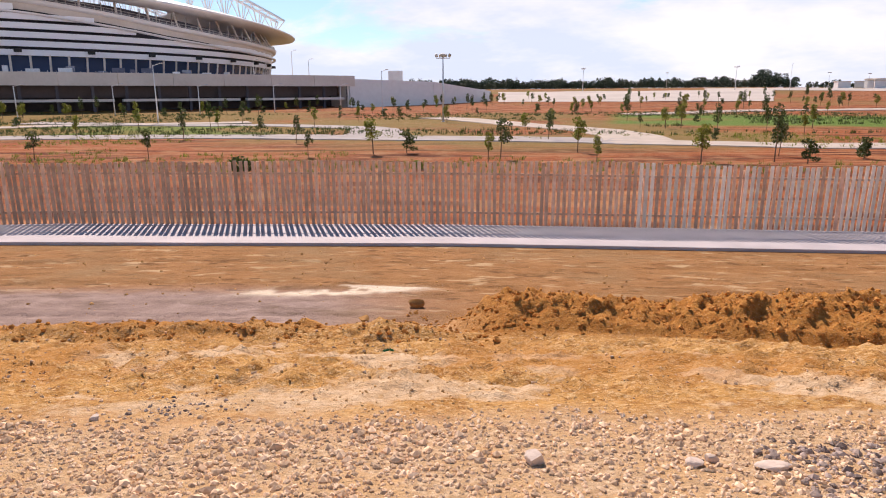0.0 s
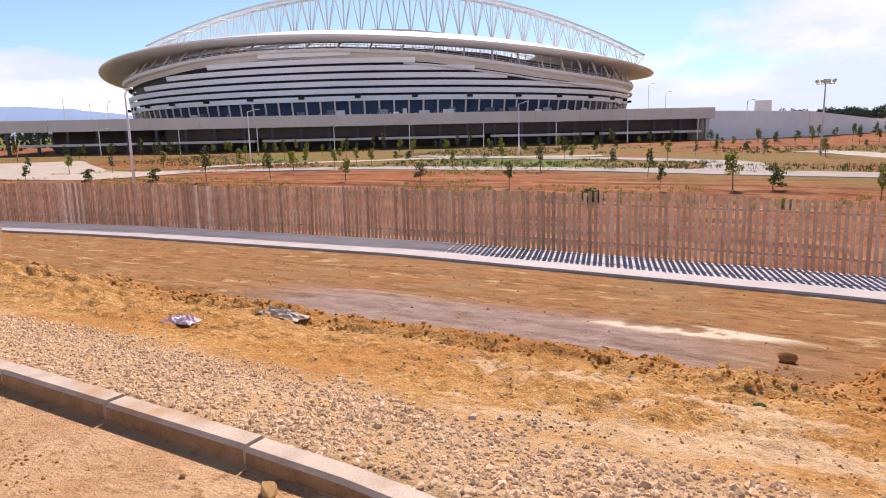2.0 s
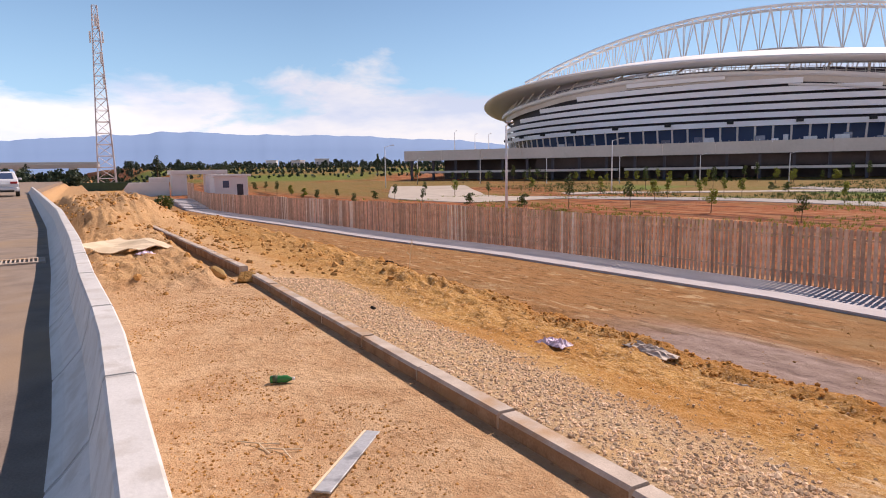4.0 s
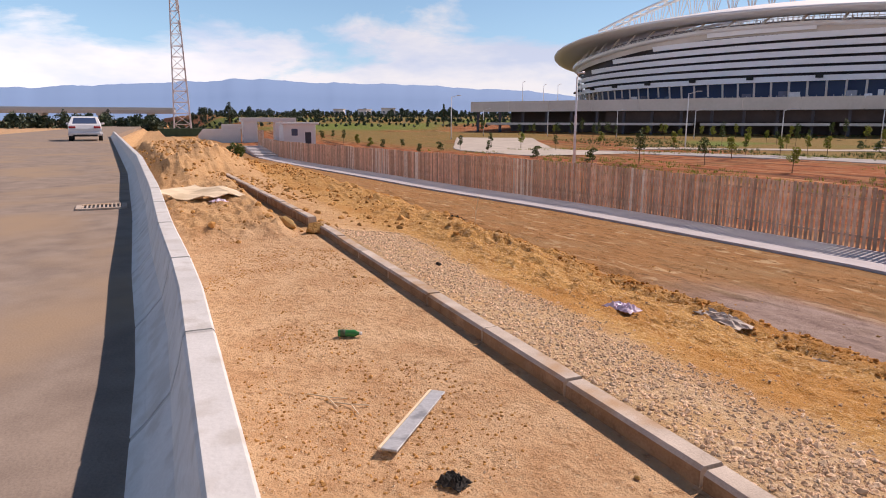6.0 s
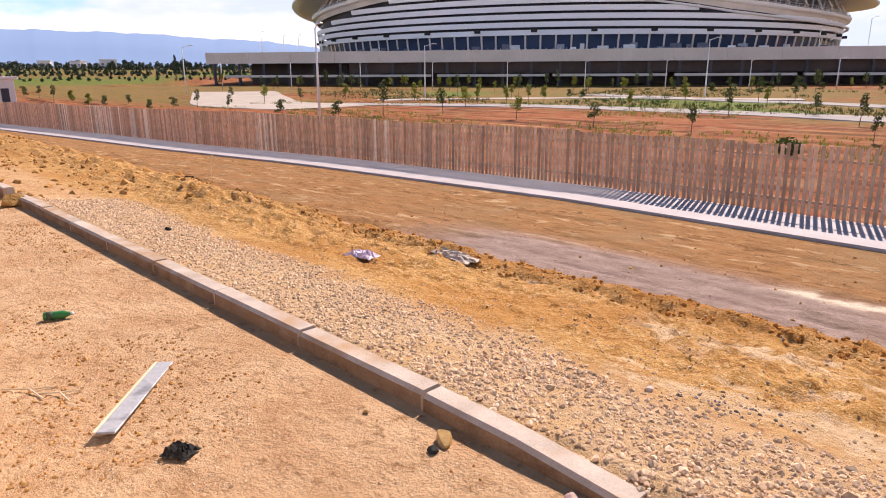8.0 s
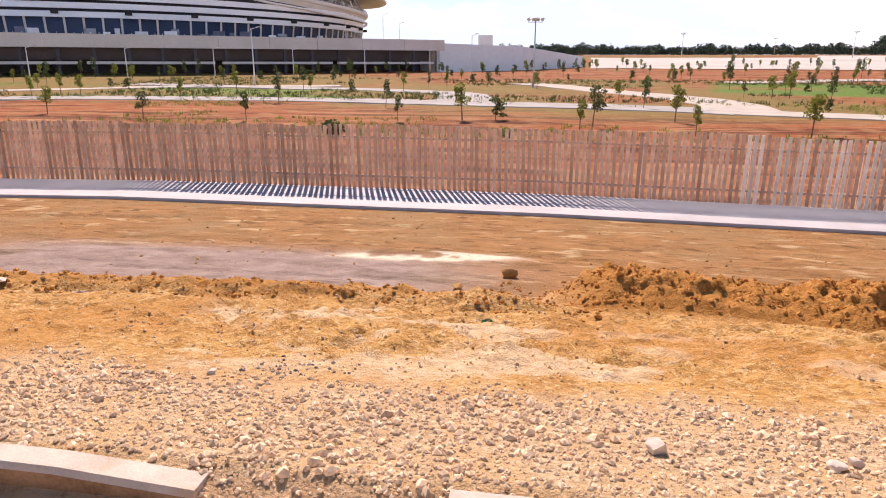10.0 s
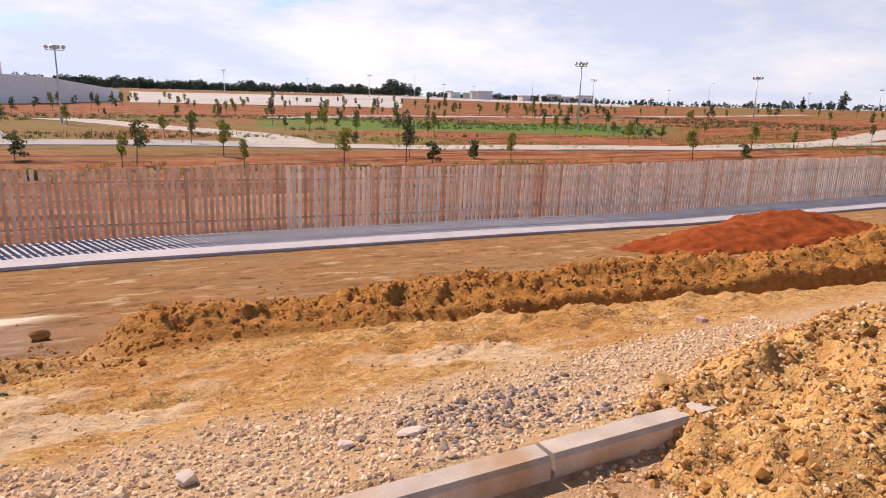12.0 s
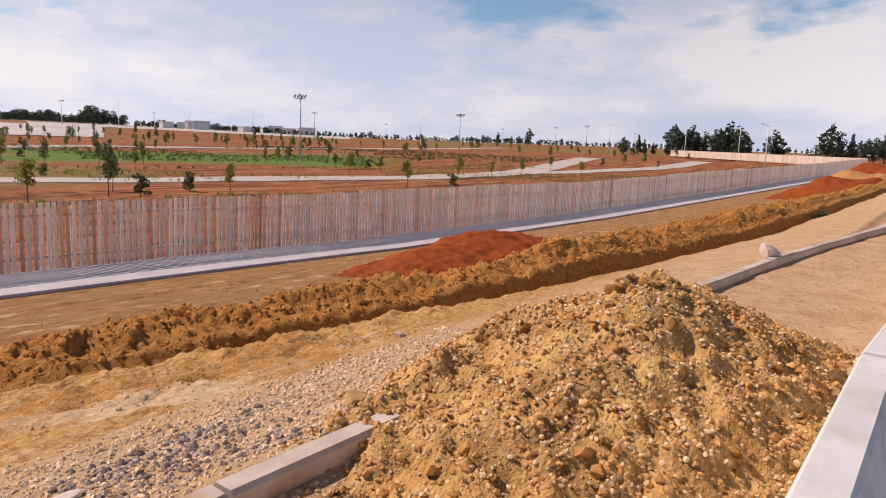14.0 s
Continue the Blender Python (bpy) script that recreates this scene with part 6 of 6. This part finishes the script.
weed(-30.5, 2.9, 0.8, "dark green weed bush on the mound", M_LEAF, 1)
weed(20.5, 2.6, 0.35, "dark scrubby bush beside the kerb", M_LEAF_D, 2)
weed(-10.3, 31.0, 1.0, "dark green bush behind the fence", M_LEAF, 3)
weed(-2.0, 33.0, 0.6, "bright green weed in the red soil", M_LEAF_Y, 4)


# ---- the road's things ----
drain = base_empty("road_drain", pose(-10.6, -0.93, 0.497, 0, 0, 3), "grated concrete road drain, pale frame and dark slots", "drain")
for y in (-0.36, 0.36):
    part("frame_side", box_mesh("frame_side", (0.5, 0.07, 0.03), M_KERB, (0, y * 0.78, 0), 0.004), drain)
for x in (-0.31, 0.31):
    part("frame_end", box_mesh("frame_end", (0.07, 0.5, 0.03), M_KERB, (x * 0.8, 0, 0), 0.004), drain)
# thin black plate in place of the shade below the bars
part("pit", box_mesh("pit", (0.44, 0.5, 0.012), M_BLACK, (0, 0, -0.006)), drain)
for i in range(10):
    part("bar", box_mesh("bar", (0.44, 0.02, 0.02), M_KERB, (0, -0.23 + i * 0.051, 0.006), 0.003), drain)


def build_car(m):
    car = base_empty("car", m, "white saloon car driving away on the road", "car")
    half = [(-2.2, 0.45), (-2.22, 0.72), (-2.1, 0.92), (-1.55, 0.98), (-0.75, 1.40), (0.35, 1.45), (1.15, 1.0), (2.0, 0.86), (2.22, 0.66), (2.22, 0.36), (-2.15, 0.3)]
    v, f = [], []
    n = len(half)
    for y, pinch in ((-0.88, 0.0), (-0.84, 0.5), (0.84, 0.5), (0.88, 0.0)):
        for x, z in half:
            inset = 0.2 if z > 1.1 else 0.0
            yy = y * (1 - inset) if z > 1.1 else y
            v.append((x * (1.0 if pinch == 0 else 1.012), yy, z + (0.0 if pinch == 0 else 0.012)))
    for k in range(3):
        for i in range(n):
            j = (i + 1) % n
            f.append((k * n + i, k * n + j, (k + 1) * n + j, (k + 1) * n + i))
    f += [tuple(range(n)), tuple(range(4 * n - 1, 3 * n - 1, -1))]
    part("body", mesh_from("body", v, f, M_CARPAINT), car)
    part("rear_window", mesh_from("rear_window", [(-1.52, -0.66, 1.02), (-1.52, 0.66, 1.02), (-0.86, 0.58, 1.37), (-0.86, -0.58, 1.37)], [(0, 3, 2, 1)], M_GLASS), car)
    for s in (-1, 1):
        part("side_window", mesh_from("side_window", [(-1.2, s * 0.885, 1.0), (0.95, s * 0.885, 1.0), (0.3, s * 0.725, 1.38), (-0.7, s * 0.725, 1.36)], [(0, 1, 2, 3)], M_GLASS), car)
        part("tail_light", box_mesh("tail_light", (0.08, 0.36, 0.14), M_TAIL, (-2.2, s * 0.66, 0.8), 0.02), car)
        part("mirror", box_mesh("mirror", (0.12, 0.2, 0.12), M_CARPAINT, (0.75, s * 0.98, 1.02), 0.03), car)
    part("bumper", box_mesh("bumper", (0.16, 1.7, 0.2), M_CARPAINT, (-2.22, 0, 0.45), 0.05), car)
    part("lower_trim", box_mesh("lower_trim", (0.1, 1.3, 0.12), M_BLACK, (-2.25, 0, 0.33), 0.02), car)
    part("number_plate", box_mesh("number_plate", (0.02, 0.5, 0.11), M_WHITE, (-2.26, 0, 0.66), 0.003), car)
    for x in (-1.35, 1.35):
        for y in (-0.8, 0.8):
            bm = bmesh.new()
            bmesh.ops.create_cone(bm, cap_ends=True, segments=20, radius1=0.32, radius2=0.32, depth=0.21, matrix=pose(x, y, 0.32, 90))
            wheel = part("wheel", bm_mesh("wheel", bm, M_BLACK), car)
            bm = bmesh.new()
            bmesh.ops.create_cone(bm, cap_ends=True, segments=14, radius1=0.2, radius2=0.18, depth=0.02, matrix=pose(x, y + (0.11 if y > 0 else -0.11), 0.32, 90))
            part("rim", bm_mesh("rim", bm, M_STEEL), wheel)


build_car(pose(-47.5, -4.3, 0.49, 0, 0, 184))

# ---- gatehouse and tower in the west ----
gate = base_empty("gatehouse", Matrix.Translation((-104, 18, -2.0)), "white rendered gatehouse with a flat roof and portal", "gatehouse")


def gbox(name, x0, x1, y0, y1, z0, z1, material=M_WHITE, parent=None, label=""):
    ob = part(name, box_mesh(name, (x1 - x0, y1 - y0, z1 - z0), material, ((x0 + x1) / 2 + 104, (y0 + y1) / 2 - 18, (z0 + z1) / 2 + 2.0), 0.03), parent or gate, label)
    return ob


gbox("hut_wall", -104, -100, 16.8, 21.6, -2.2, 1.2)
gbox("hut_roof", -104.3, -99.6, 16.4, 22.0, 1.2, 1.55)
gbox("hut_window", -100.05, -99.97, 18.0, 18.9, -0.4, 0.6, M_GLASS)
gbox("hut_door", -100.05, -99.97, 20.0, 20.9, -2.0, 0.1, M_SHADE_DARK)
gbox("portal_post", -121, -118.5, 13.2, 15.6, -2.2, 1.6)
gbox("portal_post", -121, -118.5, 18.6, 20.4, -2.2, 1.6)
gbox("portal_beam", -121.4, -118.2, 12.9, 22.2, 1.6, 2.3)
gbox("side_wall", -120, -119.6, 6.0, 12.9, -2.2, 0.4)
gbox("side_wall", -120, -119.6, 9.8, 13.0, 0.4, 1.2)
for i in range(7):
    sx = -70 - i * 2.4
    st = part("step", box_mesh("step", (2.3, 2.2, 0.5), M_PAVE, (0, 0, 0), 0.01))
    st.matrix_basis = pose(sx, float(fence_y(sx)) - 1.15, float(pave_z(sx)) - 0.1 + 0.07 * i, 0, 0, 4)
    tagged(st, "broad pale concrete step leading to the gate", "step", "steps to the gate")

tower = base_empty("lattice_tower", pose(-150, 4.6, -1.2), "tall red and white lattice telecom mast", "mast")
H, B, T = 36.0, 1.7, 0.45


def corner(k, z):
    w = B + (T - B) * z / H
    return ((-w, -w, z), (w, -w, z), (w, w, z), (-w, w, z))[k % 4]


for k in range(4):
    part("leg", rods_mesh("leg", [(corner(k, 0), corner(k, H))], 0.11, M_REDWHITE, 6), tower)
levels = np.linspace(0, H, 17)
for a, b in zip(levels, levels[1:]):
    for k in range(4):
        part("diagonal_brace", rods_mesh("diagonal_brace", [(corner(k, a), corner(k + 1, b))], 0.06, M_REDWHITE, 4), tower)
        part("level_brace", rods_mesh("level_brace", [(corner(k, b), corner(k + 1, b))], 0.06, M_REDWHITE, 4), tower)
for z, dx, dy in ((33, 1.0, 0), (33, -1.0, 0.4), (30, 0.2, 1.1), (30, -0.3, -1.1), (26, 0.9, 0.5), (22, -0.9, 0.8)):
    part("antenna", box_mesh("antenna", (0.3, 0.35, 2.2), M_WHITE, (dx, dy, z), 0.04), tower)
# white sign board and far buildings on the horizon
for az, r, w, h, label in ((-5.2, 190, 4.0, 3.6, "white billboard on the podium ramp"),):
    bd = base_empty("billboard", pose(r * math.sin(radians(az)), r * math.cos(radians(az)), 4.4, 0, 0, -az), label, "billboard")
    part("panel", box_mesh("panel", (w, 0.3, h), M_WHITE, (0, 0, h / 2 + 0.6), 0.03), bd)
    for s in (-1, 1):
        part("leg", box_mesh("leg", (0.25, 0.25, 4.6), M_STEEL, (s * w * 0.35, 0.3, -1.6)), bd)
rb = np.random.RandomState(77)
for i in range(16):
    az = rb.choice([rb.uniform(27, 44), rb.uniform(-78, -68)])
    r = rb.uniform(430, 500)
    x, y = r * math.sin(radians(az)), r * math.cos(radians(az))
    hb = base_empty("far_building", pose(x, y, float(land(x, y)) - 0.3, 0, 0, rb.uniform(0, 90)), "low white building on the horizon", "building", "far buildings")
    w, d, h = rb.uniform(6, 14), rb.uniform(6, 10), rb.uniform(3, 5.5)
    part("wall", box_mesh("wall", (w, d, h), M_WHITE, (0, 0, h / 2), 0.05), hb)
    part("roof", box_mesh("roof", (w + 0.6, d + 0.6, 0.4), M_CONCRETE, (0, 0, h + 0.2), 0.05), hb)
    for k in range(3):
        part("window", box_mesh("window", (1.2, 0.1, 1.1), M_GLASS, (-w / 3 + k * w / 3, -d / 2 - 0.02, h * 0.55)), hb)

# ---- flyover and skip far down the road ----
flyover = base_empty("road_bridge", pose(-262, -26, 0.0, 0, 0, 86), "grey concrete flyover with a parapet on stout piers", "bridge")
part("deck", box_mesh("deck", (64, 9, 1.3), M_MORTAR, (0, 0, 5.0), 0.05), flyover)
part("parapet", box_mesh("parapet", (64, 0.3, 0.9), M_MORTAR, (0, 4.35, 6.1), 0.03), flyover)
for x in (-28, -10, 8, 24):
    bm = bmesh.new()
    box(bm, (1.4, 6.0, 4.4), (x, 0, 2.1), 0.2)
    box(bm, (2.0, 8.4, 0.8), (x, 0, 4.0), 0.15)
    part("pier", bm_mesh("pier", bm, M_MORTAR), flyover)
skip = base_empty("skip", pose(-104, 2.8, float(land(-104, 2.8)), 0, 0, 92), "dark green steel waste skip beside the road", "skip")
v = [(sx * (2.1 + 0.9 * k), sy * (0.8 + 0.2 * k), 0.1 + 1.1 * k) for k in (0, 1) for sy in (-1, 1) for sx in (-1, 1)]
part("body", mesh_from("body", v, [(0, 2, 3, 1), (0, 1, 5, 4), (2, 6, 7, 3), (0, 4, 6, 2), (1, 3, 7, 5)], M_SKIP), skip)
for y in (-1.0, 1.0):
    part("rim", box_mesh("rim", (6.1, 0.1, 0.12), M_SKIP, (0, y, 1.2), 0.02), skip)
